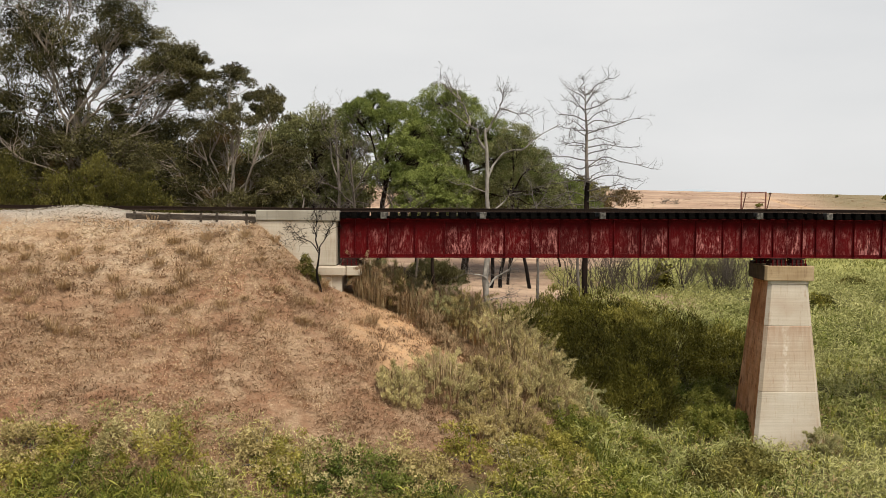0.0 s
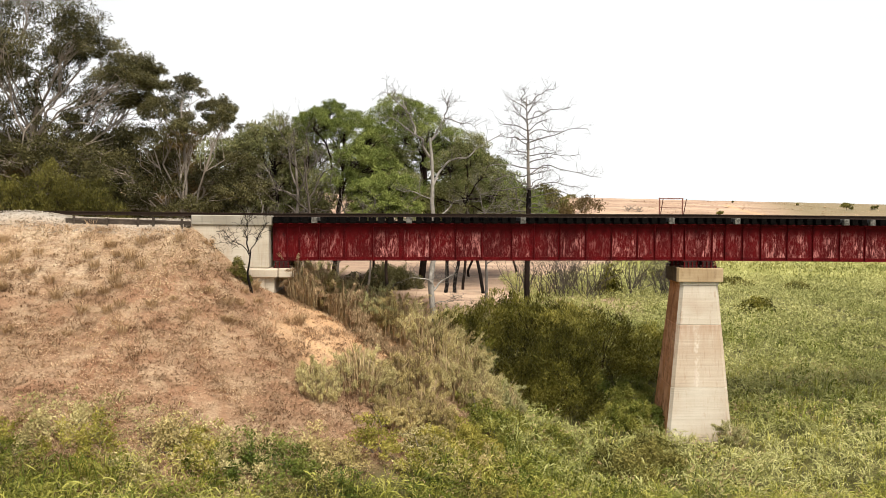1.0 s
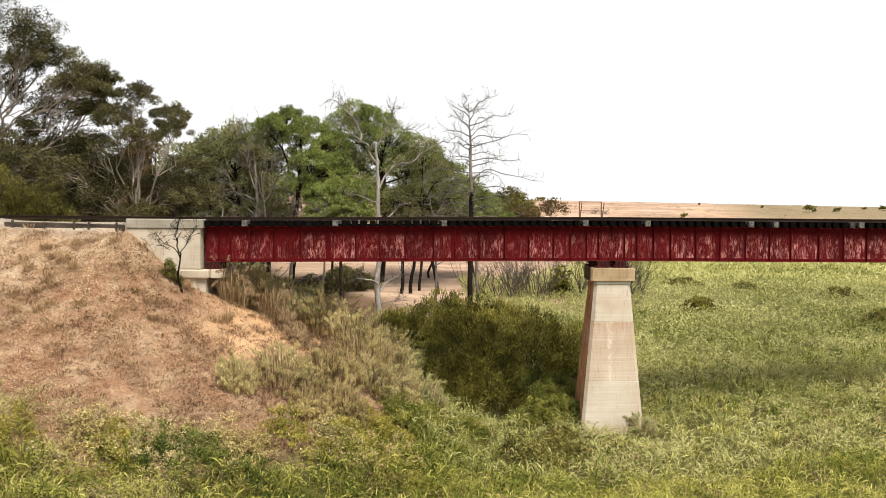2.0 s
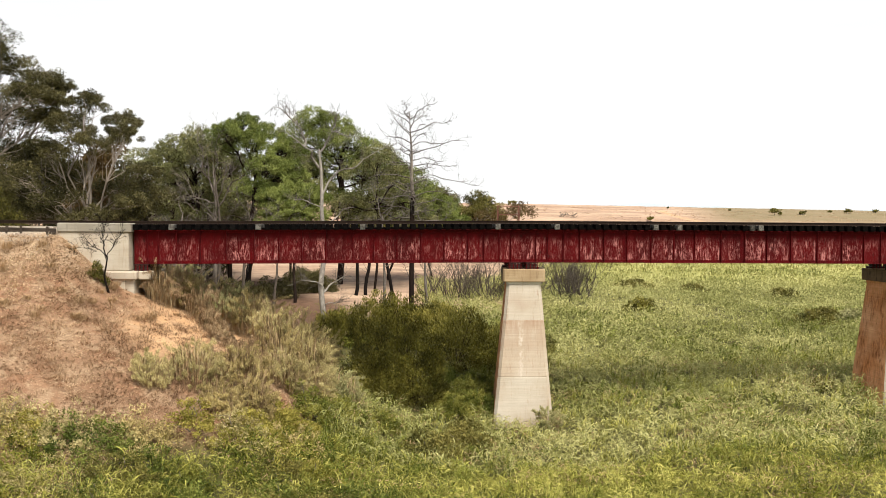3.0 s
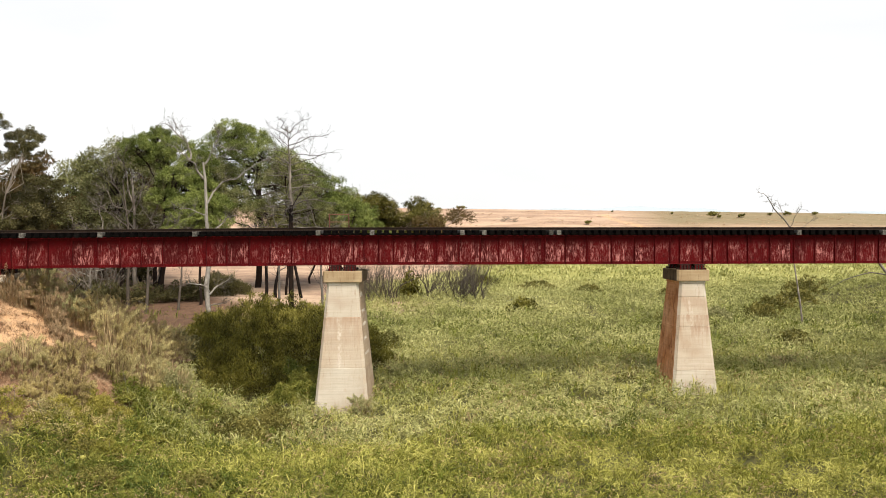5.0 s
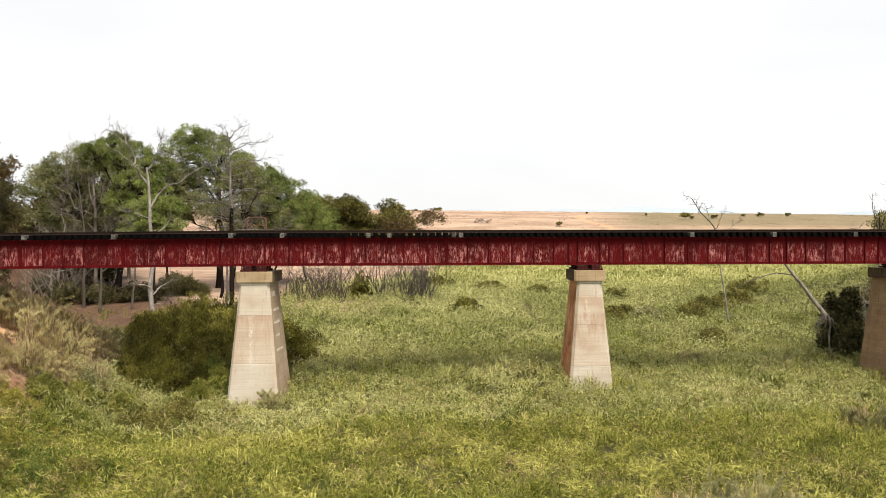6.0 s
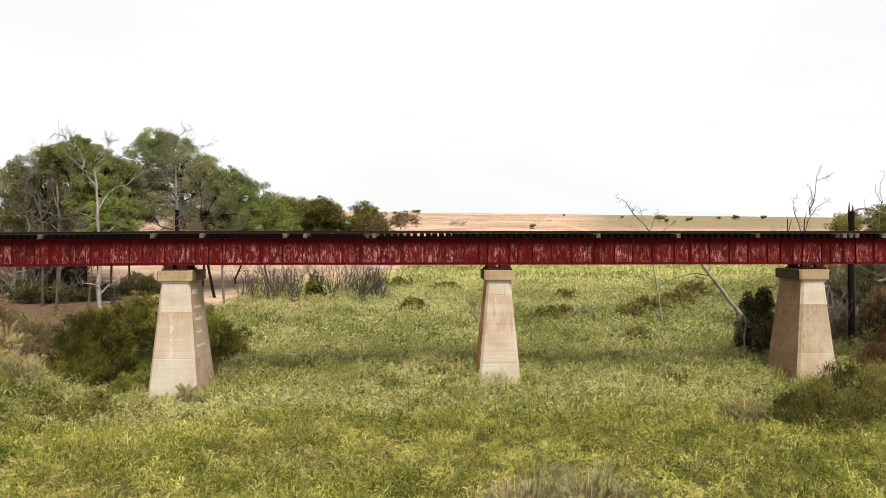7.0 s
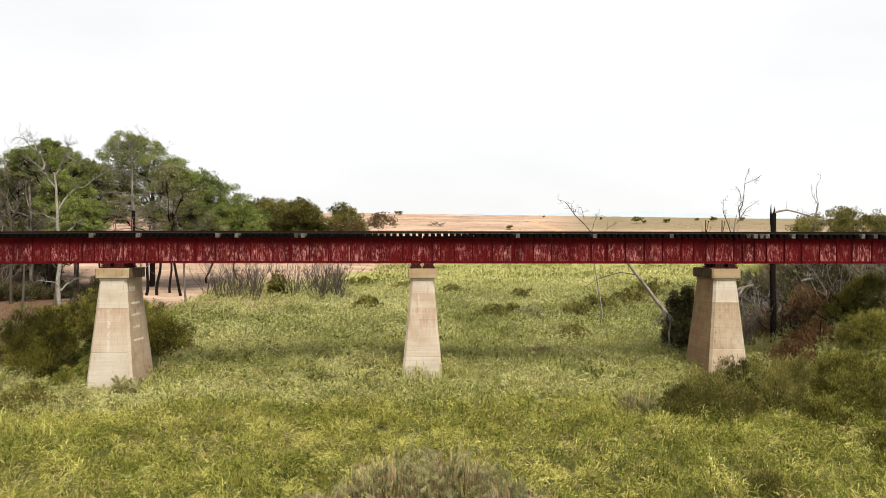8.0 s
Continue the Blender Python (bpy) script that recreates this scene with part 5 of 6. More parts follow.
piece("snapped_limb", tube_mesh("snapped_limb", [arm, limb(rng, t[0][8], t[0][8] + [1.6, 0, -0.6], 0.1, 0.03, 6, 0.05, 0.25), limb(rng, t[0][8], t[0][8] + [3.2, 0.5, -0.4], 0.08, 0.03, 6, 0.05, 0.3)] + twigs(rng, arm, 6, 0.7, 0.02, 0.1, 2), BARK_GREY), root)
root = thing("leaning_log", "bleached fallen trunk leaning with torn roots", "fallen trunk", on(40.3, 7.5))
z0 = float(height(40.3, 7.5))
q = limb(rng, (0.3, 0, 4.4 - z0), (-3.0, 0.6, 8.8 - z0), 0.17, 0.08, 10, 0.015)
piece("bole", tube_mesh("bole", [q, limb(rng, (0.3, 0, 4.4 - z0), (0.9, 0.3, -0.2), 0.08, 0.05, 8, 0.10)], BARK_GREY, 8), root)
rootlets = [limb(rng, (0.2, 0, 4.6 - z0), (rng.uniform(-1.6, 1.7), rng.uniform(-0.8, 0.2), rng.uniform(0.3, 3.0)), 0.045, 0.014, 6, 0.12) for _ in range(12)]
piece("torn_root_mass", tube_mesh("torn_root_mass", rootlets, BARK_GREY_DARK), root, kind="stuff")
q2 = [limb(rng, (-2.0, 0.4, 7.4 - z0), (-6, 1, 6.4 - z0), 0.05, 0.02, 8, 0.03, 0.12), limb(rng, (-3.0, 0.6, 8.6 - z0), (-0.6, 0.4, 8.1 - z0), 0.05, 0.02, 6, 0.06)]
piece("side_limb_growth", tube_mesh("side_limb_growth", q2 + twigs(rng, q2[0], 5, 0.8, 0.015, 0.0, 2), BARK_GREY_DARK), root, kind="stuff")


for k, (p0, p1, r0) in enumerate((((44.6, 9.0, 5.0), (48.6, 10.5, 6.4), 0.2), ((45.4, 8.4, 4.0), (47.4, 9.4, 6.2), 0.13), ((52.2, 9.5, 6.8), (56.5, 11, 7.6), 0.12), ((44.8, 7.6, 3.4), (45.6, 7.9, 4.2), 0.16))):
    rng = rng_of(980 + k)
    root = thing("fallen_log", "bleached fallen log lying in the dead thicket", "fallen trunk", p0, "fallen logs")
    q = limb(rng, (0, 0, 0), np.array(p1) - p0, r0, r0 * 0.6, 8, 0.03)
    piece("bole", tube_mesh("bole", [q], BARK_GREY, 8), root)
    piece("branch_stub_growth", tube_mesh("branch_stub_growth", twigs(rng, q, 7, 1.3, 0.03, 0.3, 2, 0.1), BARK_GREY), root, kind="stuff")


# ---- bushes ----
def bush(name, label, x, y, rx, ry, rz, leaf, seed, n=40, leafn=60, size=0.16, clump=0.32, aspect=0.4, stems=10, twig=BARK_GREY_DARK, droop=0.0, category="bush", group="", rise=0.25):
    """Stems from one foot carrying leaf clumps in an uneven mound."""
    rng = rng_of(seed)
    coarse = 1.0 if y < 6 else (1.2 if y < 20 else 1.45)
    leafn, size = leafn / coarse ** 2, size * coarse
    b = np.array(on(x, y))
    root = thing(name, label, category, tuple(b), group)
    a = rng.uniform(0, 2 * np.pi, n)
    u = np.sqrt(rng.uniform(0, 1, n))
    bumpy = 1 + 0.25 * np.sin(a * 3 + seed) + rng.normal(0, 0.12, n)
    px, py = np.cos(a) * u * rx * bumpy, np.sin(a) * u * ry * bumpy
    hz = np.interp(u, [0, 0.6, 1], [1.0, 0.82, 0.3]) * rz * rng.uniform(0.55, 1.05, n)
    base = height(x + px, y + py) - b[2]
    c = np.stack([px, py, base + np.maximum(hz - clump * 0.3, 0.12)], 1)
    polys = [limb(rng, (rng.normal(0, 0.1), rng.normal(0, 0.1), -0.1), c[rng.integers(0, n)], 0.03, 0.01, 5, 0.08) for _ in range(stems)]
    piece("stem_growth", tube_mesh("stem_growth", polys, twig), root, kind="stuff")
    v, f = leaves(rng, np.concatenate([c, c * [0.92, 0.92, 0.5] + [0, 0, 0.1]]), (clump, clump, clump * 0.75), int(leafn * 0.62), size * 1.15, aspect, droop, 0.6, rise)
    piece("foliage", mesh_from("foliage", v, f, leaf), root)
    return root


r = rng_of(200)


def noise_lumps(d, seed):
    """Knobs on a dome, -1 to 1, by direction."""
    a = rng_of(seed + 5000).normal(0, 1, (14, 3))
    a /= np.linalg.norm(a, axis=1)[:, None]
    return np.clip(2.2 * (np.max(d @ a.T, axis=1) - 0.80) / 0.2 - 1, -1, 1)


def mound(name, label, x, y, rx, ry, top, leaf, seed, dense=1.0, size=0.13, group=""):
    """A solid rounded bush: fine sprigs on a lumpy dome, leaning outwards and up, over a few stems."""
    rng = rng_of(seed)
    b = np.array(on(x, y))
    root = thing(name, label, "bush", tuple(b), group)
    rz = top - b[2]
    n = int(560 * dense)
    d = rng.normal(0, 1, (n, 3))
    d[:, 2] = np.abs(d[:, 2]) - 0.12
    d /= np.linalg.norm(d, axis=1)[:, None]
    az, el = np.arctan2(d[:, 1], d[:, 0]), d[:, 2]
    lump = 1 + 0.13 * np.sin(az * 3 + seed) * (1 - el * el) + 0.10 * np.sin(az * 7 + 2 * seed + 4 * el) + 0.09 * np.sin(el * 9 + seed * 1.7 + az * 2) + rng.normal(0, 0.035, n)
    lump = lump + 0.16 * noise_lumps(d, seed)
    c = d * lump[:, None] * np.where(rng.random(n) < 0.75, 0.95, rng.uniform(0.6, 0.9, n))[:, None] * [rx, ry, rz]
    c[:, 2] = np.maximum(c[:, 2], 0.1)
    stems = [limb(rng, (rng.normal(0, 0.3), rng.normal(0, 0.3), -0.1), c[rng.integers(0, n)] * 0.9, 0.035, 0.012, 5, 0.08) for _ in range(24)]
    piece("stem_growth", tube_mesh("stem_growth", stems, BARK_BROWN), root, kind="stuff")
    each = 46
    p = np.repeat(c, each, axis=0) + rng.normal(0, 0.16, (n * each, 3)) * [1, 1, 0.8]
    ax = np.repeat(d, each, axis=0) * 0.6 + rng.normal(0, 0.45, (n * each, 3)) + [0, 0, 0.5]
    ax /= np.linalg.norm(ax, axis=1)[:, None]
    side = np.cross(ax, rng.normal(0, 1, ax.shape))
    side /= np.linalg.norm(side, axis=1)[:, None] + 1e-9
    L = size * rng.uniform(0.6, 1.5, (len(p), 1))
    v = np.stack([p - side * L * 0.16, p + side * L * 0.16, p + ax * L], 1).reshape(-1, 3)
    piece("foliage", mesh_from("foliage", v, [np.arange(len(v)).reshape(-1, 3)], leaf), root)


# dark hedge beside the track, behind the bank
for k, (x, rx, rz) in enumerate(((-38.2, 2.0, 3.9), (-36.0, 2.1, 4.4), (-33.8, 2.0, 3.9), (-31.6, 1.7, 2.9), (-41.8, 1.3, 4.4), (-44.6, 1.8, 3.6))):
    mound("hedge_bush", "olive green hedge bush behind the railway bank", x, 14, rx, 1.6, float(height(x, 14)) + rz, LEAF_HEDGE, 300 + k, 0.8, 0.13)
# dark bushes on the creek flat
MOUNDS = [(-8.8, 17.6, 2.9, 2.2, 4.9), (-6.0, 17.0, 2.9, 2.4, 5.0), (-3.6, 15.6, 2.6, 2.2, 4.6), (-2.4, 9.6, 2.7, 2.2, 4.7), (0.6, 9.2, 2.4, 2.0, 4.2), (-8.0, 4.6, 2.1, 1.8, 4.2), (-5.9, 3.9, 2.0, 1.7, 3.8),
          (-11.4, 17.2, 1.9, 1.8, 3.9), (-15.3, 44, 2.9, 2.2, 5.8), (-30.9, 44, 2.4, 2.0, 5.3)]
for k, (x, y, rx, ry, top) in enumerate(MOUNDS):
    # past y 30 the darker gum leaf stands in for tree shade
    mound("dark_bush", "dense dark green rounded bush on the creek flat", x, y, rx, ry, top, LEAF_GUM if y > 30 else (LEAF_SUNNY if k in (0, 2, 5) else LEAF_DARK), 320 + k, 1.0 if y < 12 else 0.8, 0.13 if y < 12 else 0.16, "dark creek bushes")
# the first three are added, covering shaded ground and the trunks' feet
DARK = [(-22.6, 37, 2.2, 2.6), (-19.2, 38, 2.2, 2.6), (-26.4, 38, 2.2, 2.8), (-12.8, 11, 2.0, 2.0)]
for k, (x, y, rr, h) in enumerate(DARK):
    bush("dark_bush", "dense dark green bush on the creek flat", x + 0.9, y, rr, rr * 0.9, h * 0.88, LEAF_GUM, 340 + k, 84, 120, 0.095, 0.40, group="dark creek bushes")
# grey-green broom along the toe of the bank
BROOM = [(-17.8, 3.2, 1.3, 2.0), (-16.2, 1.6, 1.2, 2.2), (-14.6, 1.8, 1.5, 2.4), (-13.2, 0.4, 1.4, 2.4), (-12, 2.4, 1.5, 2.2), (-11.4, 0.2, 1.4, 2.0), (-9.6, -0.6, 1.2, 1.4), (-12.6, -1.8, 1.2, 1.7), (-11, -2.6, 1.2, 1.5), (-14.2, 4.6, 1.6, 2.2), (-11.6, 5.2, 1.5, 2.0), (-19.2, 4.6, 1.3, 1.9), (-18.4, 1.6, 0.9, 1.7)]
LOWBANK = [(-15.9, -6.3, 1.5, 1.5), (-14.0, -5.2, 1.3, 1.6), (-17.6, -7.6, 1.0, 1.0), (-13.2, -7.2, 1.1, 1.2), (-12.2, -4.0, 1.2, 1.5), (-14.6, -7.8, 1.0, 1.0)]
BRUSH = [(-19.2, 0.4, 0.9, 2.5), (-18.4, 2.2, 1.0, 2.7), (-17.2, 0.5, 0.9, 2.3), (-16.4, -0.7, 0.7, 1.4), (-15.6, -2.0, 0.7, 1.0), (-14.4, -2.8, 0.8, 1.1), (-18.0, 4.2, 1.0, 1.8), (-16.0, -4.2, 0.5, 0.6), (-13.6, -3.6, 0.8, 1.1)]


def broom(name, label, x, y, rr, h, leaf, seed, stems=420, leafn=2600, group="broom bushes"):
    """Many fine upright stems from a wide foot, feathered with narrow leaves."""
    rng = rng_of(seed)
    b = np.array(on(x, y))
    root = thing(name, label, "bush", tuple(b), group)
    a, u = rng.uniform(0, 2 * np.pi, stems), np.sqrt(rng.uniform(0, 1, stems))
    fx, fy = np.cos(a) * u * rr * 0.8, np.sin(a) * u * rr * 0.8
    foot = np.stack([fx, fy, height(x + fx, y + fy) - b[2] - 0.05], 1)
    tall_at = h * np.interp(u, [0, 0.5, 1], [1.0, 0.88, 0.5]) * (1 + 0.16 * np.sin(a * 3 + seed) * u)
    v, f = blades(rng, foot, tall_at, 0.024, 0.34, (0.03, 0.0), a + rng.normal(0, 0.6, stems))
    spray = rng.choice(stems, max(stems // 6, 12), replace=False)      # leafy sprays, with gaps between them
    pick = rng.choice(spray, leafn)
    tip, mid, low = v[pick * 4 + 3], (v[pick * 4 + 1] + v[pick * 4 + 2]) / 2, v[pick * 4]
    w = rng.uniform(0.1, 1, (leafn, 1)) ** 0.7
    c = np.where(w > 0.4, mid + (tip - mid) * (w - 0.4) / 0.6 * 1.05, low + (mid - low) * (0.35 + 0.65 * w / 0.4))
    lv, lf = leaves(rng, c[::2], (0.10, 0.10, 0.10), 9, 0.066, 0.24, 0.0, 0.45, 0.9)
    piece("stem_growth", mesh_from("stem_growth", v, f, STEM_BROWN), root, kind="stuff")
    piece("foliage", mesh_from("foliage", lv, lf, leaf), root)


for k, (x, y, rr, h) in enumerate(BROOM):
    broom("broom_bush", "feathery grey-green broom bush at the toe of the bank", x, y, rr * 1.12, h * 1.35, (LEAF_GREY, LEAF_SAGE, LEAF_DRAB, LEAF_GREY, LEAF_DRAB)[k % 5], 350 + k, 520, 4600)
for k, (x, y, rr, h) in enumerate(LOWBANK):
    broom("broom_bush", "pale dry broom bush on the lower bank", x, y, rr * 1.0, h * 1.3, (LEAF_GREY, LEAF_DRAB)[k % 2], 380 + k, 620, 4200)
for k, (x, y, rr, h) in enumerate(BRUSH):
    broom("dry_brush", "dry brown brush below the abutment", x, y, rr, h, LEAF_BRUSH, 396 + k, 340, 2200)
# weeds in the foreground
WEEDS = [(x, -13.6 + 0.30 * max(x + 22, 0) - 2.1 * (row - 0.55) + (k % 2) * 0.5) for row in range(5) for k, x in enumerate(np.arange(-34 + row * 0.6, -9 + row * 1.5, 1.55))]
for k, (x, y) in enumerate(WEEDS):
    lf = (LEAF_YELLOW, LEAF_WEED, LEAF_WEED, LEAF_GREY, LEAF_YELLOW, LEAF_OLIVE, LEAF_YELLOW)[int(r.integers(0, 7))]
    if k < 19:
        lf = (LEAF_YELLOW, LEAF_GREY, LEAF_YELLOW, LEAF_DRAB)[k % 4]
    if x > -20 and y < -11:
        lf = (LEAF_DEEP, LEAF_WEED, LEAF_DEEP, LEAF_OLIVE)[k % 4]
    words = {id(LEAF_DEEP): "lush dark green weed clump below the bank", id(LEAF_WEED): "leafy green weed clump below the bank", id(LEAF_GREY): "dry greyish weed clump below the bank", id(LEAF_DRAB): "dry greyish weed clump below the bank"}.get(id(lf), "leafy yellow-green weed clump below the bank")
    s = r.uniform(0.7, 1.2)
    bush("weed_clump", words, x + r.normal(0, 0.4), y + r.normal(0, 0.4), 1.45 * s, 1.2 * s, 0.95 * s, lf, 700 + k, 44, 70, 0.066, 0.24, 0.45, 6, category="weeds", group="weed clumps")
TOE = [(-10.8, -5.2, 1.3, 1.3, LEAF_WEED), (-11.6, -7.4, 1.1, 1.0, LEAF_YELLOW), (-9.2, -3.4, 1.2, 1.2, LEAF_WEED), (-8.6, -6.4, 1.2, 1.0, LEAF_WEED), (-13.0, -8.8, 1.0, 0.9, LEAF_YELLOW), (-7.4, -2.2, 1.1, 1.2, LEAF_WEED), (-10.0, -8.6, 1.1, 0.9, LEAF_DEEP), (-9.8, -1.4, 1.0, 1.3, LEAF_SAGE), (-2.6, 3.2, 1.2, 1.9, LEAF_WEED), (-1.7, 5.2, 1.1, 1.7, LEAF_WEED), (-3.9, 5.8, 1.2, 1.6, LEAF_DEEP), (-3.8, 1.2, 1.2, 1.5, LEAF_WEED), (-1.6, 1.0, 0.9, 1.4, LEAF_DEEP)]
for k, (x, y, rr, h, lf) in enumerate(TOE):
    bush("weed_clump", "leafy green weed clump below the bank" if lf is not LEAF_YELLOW else "leafy yellow-green weed clump below the bank", x, y, rr, rr * 0.9, h, lf, 860 + k, 60, 90, 0.075, 0.26, 0.4, 8, category="weeds", group="weed clumps")
# shrubs in the flat
SHRUB = [(15.6, 31, 1.6, 1.3, LEAF_DARK), (28.3, 24, 1.7, 1.5, LEAF_OLIVE), (30.3, 26, 1.4, 1.3, LEAF_OLIVE), (32, 24.5, 1.8, 1.4, LEAF_SAGE), (30.4, 7.4, 1.1, 1.0, LEAF_SAGE), (34.5, 14, 1.3, 1.2, LEAF_OLIVE), (36.8, 26, 1.6, 1.6, LEAF_OLIVE), (40, 30, 2.0, 1.8, LEAF_OLIVE), (44, 34, 2.2, 2.0, LEAF_OLIVE), (22, 12, 0.8, 0.8, LEAF_SAGE), (18.6, 3.6, 0.6, 0.7, LEAF_OLIVE), (48, 40, 2.4, 2.0, LEAF_OLIVE), (33, 40, 1.5, 1.2, LEAF_OLIVE), (25, 44, 1.5, 1.0, LEAF_OLIVE), (20, 48, 2.0, 1.0, LEAF_OLIVE), (14, 52, 2.4, 1.2, LEAF_DARK),
         (1.2, -1.6, 0.7, 1.5, LEAF_SAGE), (20.0, -24.4, 2.3, 2.9, LEAF_SAGE), (22.4, -24.0, 2.1, 3.0, LEAF_SAGE), (24.8, -26.4, 1.5, 2.2, LEAF_SAGE), (17.4, -26.4, 1.4, 1.9, LEAF_SAGE), (25.6, -28, 0.8, 1.4, LEAF_YELLOW), (27, -27.6, 0.8, 1.4, LEAF_YELLOW), (36, -24, 1.0, 1.4, LEAF_OLIVE), (-3.6, -4.6, 1.3, 1.7, LEAF_OLIVE), (-5.4, -5.6, 1.4, 1.5, LEAF_OLIVE), (-2.4, 1.6, 1.2, 1.5, LEAF_WEED), (33.8, -10.4, 1.4, 2.0, LEAF_SAGE), (37.6, -10.6, 1.5, 2.3, LEAF_OLIVE), (40.2, -8.6, 1.9, 2.7, LEAF_HEDGE), (42.4, -9.4, 1.5, 2.2, LEAF_OLIVE), (45.4, -5, 2.0, 2.0, LEAF_OLIVE), (48.8, -4.4, 2.2, 1.8, LEAF_DARK), (47.2, -11, 2.0, 1.6, LEAF_DARK), (51, -8, 2.2, 2.0, LEAF_DARK), (45.6, -17.6, 1.6, 1.5, LEAF_DARK), (48.4, -14.6, 1.8, 1.6, LEAF_DARK), (52.5, -1.5, 2.2, 2.2, LEAF_DARK), (43.6, 2.4, 0.9, 1.6, LEAF_DARK), (54.6, 4, 2.4, 2.6, LEAF_DARK), (36.0, -11.2, 1.2, 1.8, LEAF_HEDGE), (39.0, -11.4, 1.3, 1.8, LEAF_OLIVE), (43.5, -12.8, 1.5, 1.4, LEAF_DARK), (47.0, -7.6, 2.0, 1.7, LEAF_DARK), (49.6, -10.6, 2.0, 1.9, LEAF_OLIVE), (44.0, -20.5, 1.5, 1.2, LEAF_DARK), (46.6, -22.5, 1.6, 1.2, LEAF_DARK)]
for k, (x, y, rr, h, lf) in enumerate(SHRUB):
    words = {id(LEAF_DARK): "dark green rounded shrub in the grass", id(LEAF_HEDGE): "dark olive shrub with brown inner stems", id(LEAF_OLIVE): "olive green shrub standing in the tall grass", id(LEAF_SAGE): "grey-green feathery shrub in the tall grass", id(LEAF_YELLOW): "bright yellow-green weed in the grass", id(LEAF_WEED): "leafy bright green weed bush beside the pier"}[id(lf)]
    if lf is LEAF_SAGE and y < 20:
        broom("shrub", words, x, y, rr * 1.15, h, lf, 430 + k, int(330 * rr), int(5000 * rr), "shrubs in the flat")
        continue
    if y < 8 and x > 33:
        mound("shrub", words, x, y, rr * 1.05, rr * 0.95, float(height(x, y)) + h * 1.05, lf, 430 + k, 0.36 * rr, 0.125, "shrubs in the flat")
        continue
    bush("shrub", words, x, y, rr, rr * 0.9, h, lf, 430 + k, 76, 95, 0.12, 0.31, 0.3, 20, group="shrubs in the flat")
for k, (x, y) in enumerate(((41.9, 6.4), (42.3, 7.8), (41.6, 8.6))):
    bush("ivy_bush", "tall dark ivy-clad bush beside the pier", x, y, 0.75, 0.75, 5.6 - k * 0.4, LEAF_GUM, 470 + k, 110, 130, 0.12, 0.42)
bush("bank_bush", "small green bush behind the bare sapling", -21.8, -1.5, 0.36, 0.36, 0.95, LEAF_OLIVE, 480, 24, 60, 0.09, 0.18)


def thicket(label, x0, x1, y0, y1, h, count, seed, bark, r0=0.035, spread=0.5, name="bare_thicket"):
    """A stand of leafless stems."""
    rng = rng_of(seed)
    root = thing(name, label, "thicket", on((x0 + x1) / 2, (y0 + y1) / 2))
    b = np.array(root.location)
    polys, fine = [], []
    for k in range(count):
        if k % 11 == 0:
            x, y, big = rng.uniform(x0, x1), rng.uniform(y0, y1), rng.uniform(0.7, 1.1)
        p = np.array(on(x + rng.normal(0, 0.16), y + rng.normal(0, 0.16), -0.1)) - b
        L = h * big * rng.uniform(0.6, 1.05)
        q = limb(rng, p, p + [rng.normal(0, spread) * L * 0.8, rng.normal(0, spread) * L * 0.6, L], r0 * rng.uniform(0.6, 1.3), 0.012, 7, 0.08)
        polys.append(q)
        fine += twigs(rng, q, 6, L * 0.32, 0.013, 0.5, 2, 0.3)
    piece("stem_growth", tube_mesh("stem_growth", polys, bark), root, kind="stuff")
    piece("twig_growth", tube_mesh("twig_growth", fine, bark), root, kind="stuff")


thicket("grey leafless thicket at the edge of the flat", -3.8, 4.8, 37, 42, 5.0, 130, 501, BARK_TWIG, 0.04)
thicket("grey leafless thicket beside the green flat", 6.0, 12.8, 37, 42, 4.8, 130, 502, BARK_TWIG, 0.04)
bush("thicket_bush", "dark green bush inside the bare thicket", 4.9, 39, 1.0, 1.0, 3.2, LEAF_DARK, 503, 40, 60, 0.2, 0.4)
thicket("tangled dead grey thicket under the bridge", 46, 60, 8, 15, 4.8, 150, 504, BARK_GREY_DARK, 0.04, 0.9)
for k, (x, y, rr, h) in enumerate(((55, 9, 2.4, 3.2), (58, 6, 2.6, 3.0), (52.5, 8, 2.0, 2.6), (57, 13, 2.6, 3.8), (61, 10, 2.6, 3.6), (56, 1, 2.2, 2.2), (48.6, 1.5, 1.6, 1.4), (50.5, 3.5, 1.6, 1.6), (53.5, 14, 2.6, 3.4), (49.5, 10, 1.8, 2.2), (55, 18, 3.0, 4.0), (60, 16, 3.0, 4.4), (51, 17, 2.4, 3.0))):
    rusty = k in (2, 6, 7, 9, 10)
    mound("bank_thicket_bush", "dead rusty brown bush in the dead thicket" if rusty else "dark dense bush in the dead thicket", x, y, rr, rr, float(height(x, y)) + h * (0.9 if rusty else 1.0), LEAF_RUST if rusty else LEAF_GUM, 560 + k, 0.5 if rusty else 0.6, 0.15)
thicket("bleached tangle of dead limbs behind the bridge", 46.5, 60, 6, 13, 5.0, 90, 508, BARK_PALE, 0.045, 1.0)
thicket("white heap of dead branches on the rise", 23.0, 26.2, 104, 106.5, 0.9, 44, 509, BARK_GUM, 0.06, 1.4, "branch_heap")
thicket("tangled dead brush on the creek bank", 48, 60, 2, 8, 2.8, 70, 505, BARK_BROWN, 0.03, 1.0)
thicket("bare brown brush beneath the first span", -19, -14, 2, 6, 2.0, 40, 506, BARK_BROWN, 0.02, 0.7)
thicket("fallen dead branches behind the track", -31, -21, 38, 43, 5.5, 40, 507, BARK_GREY, 0.06, 1.0)

# ---- grass ----
rng = rng_of(600)


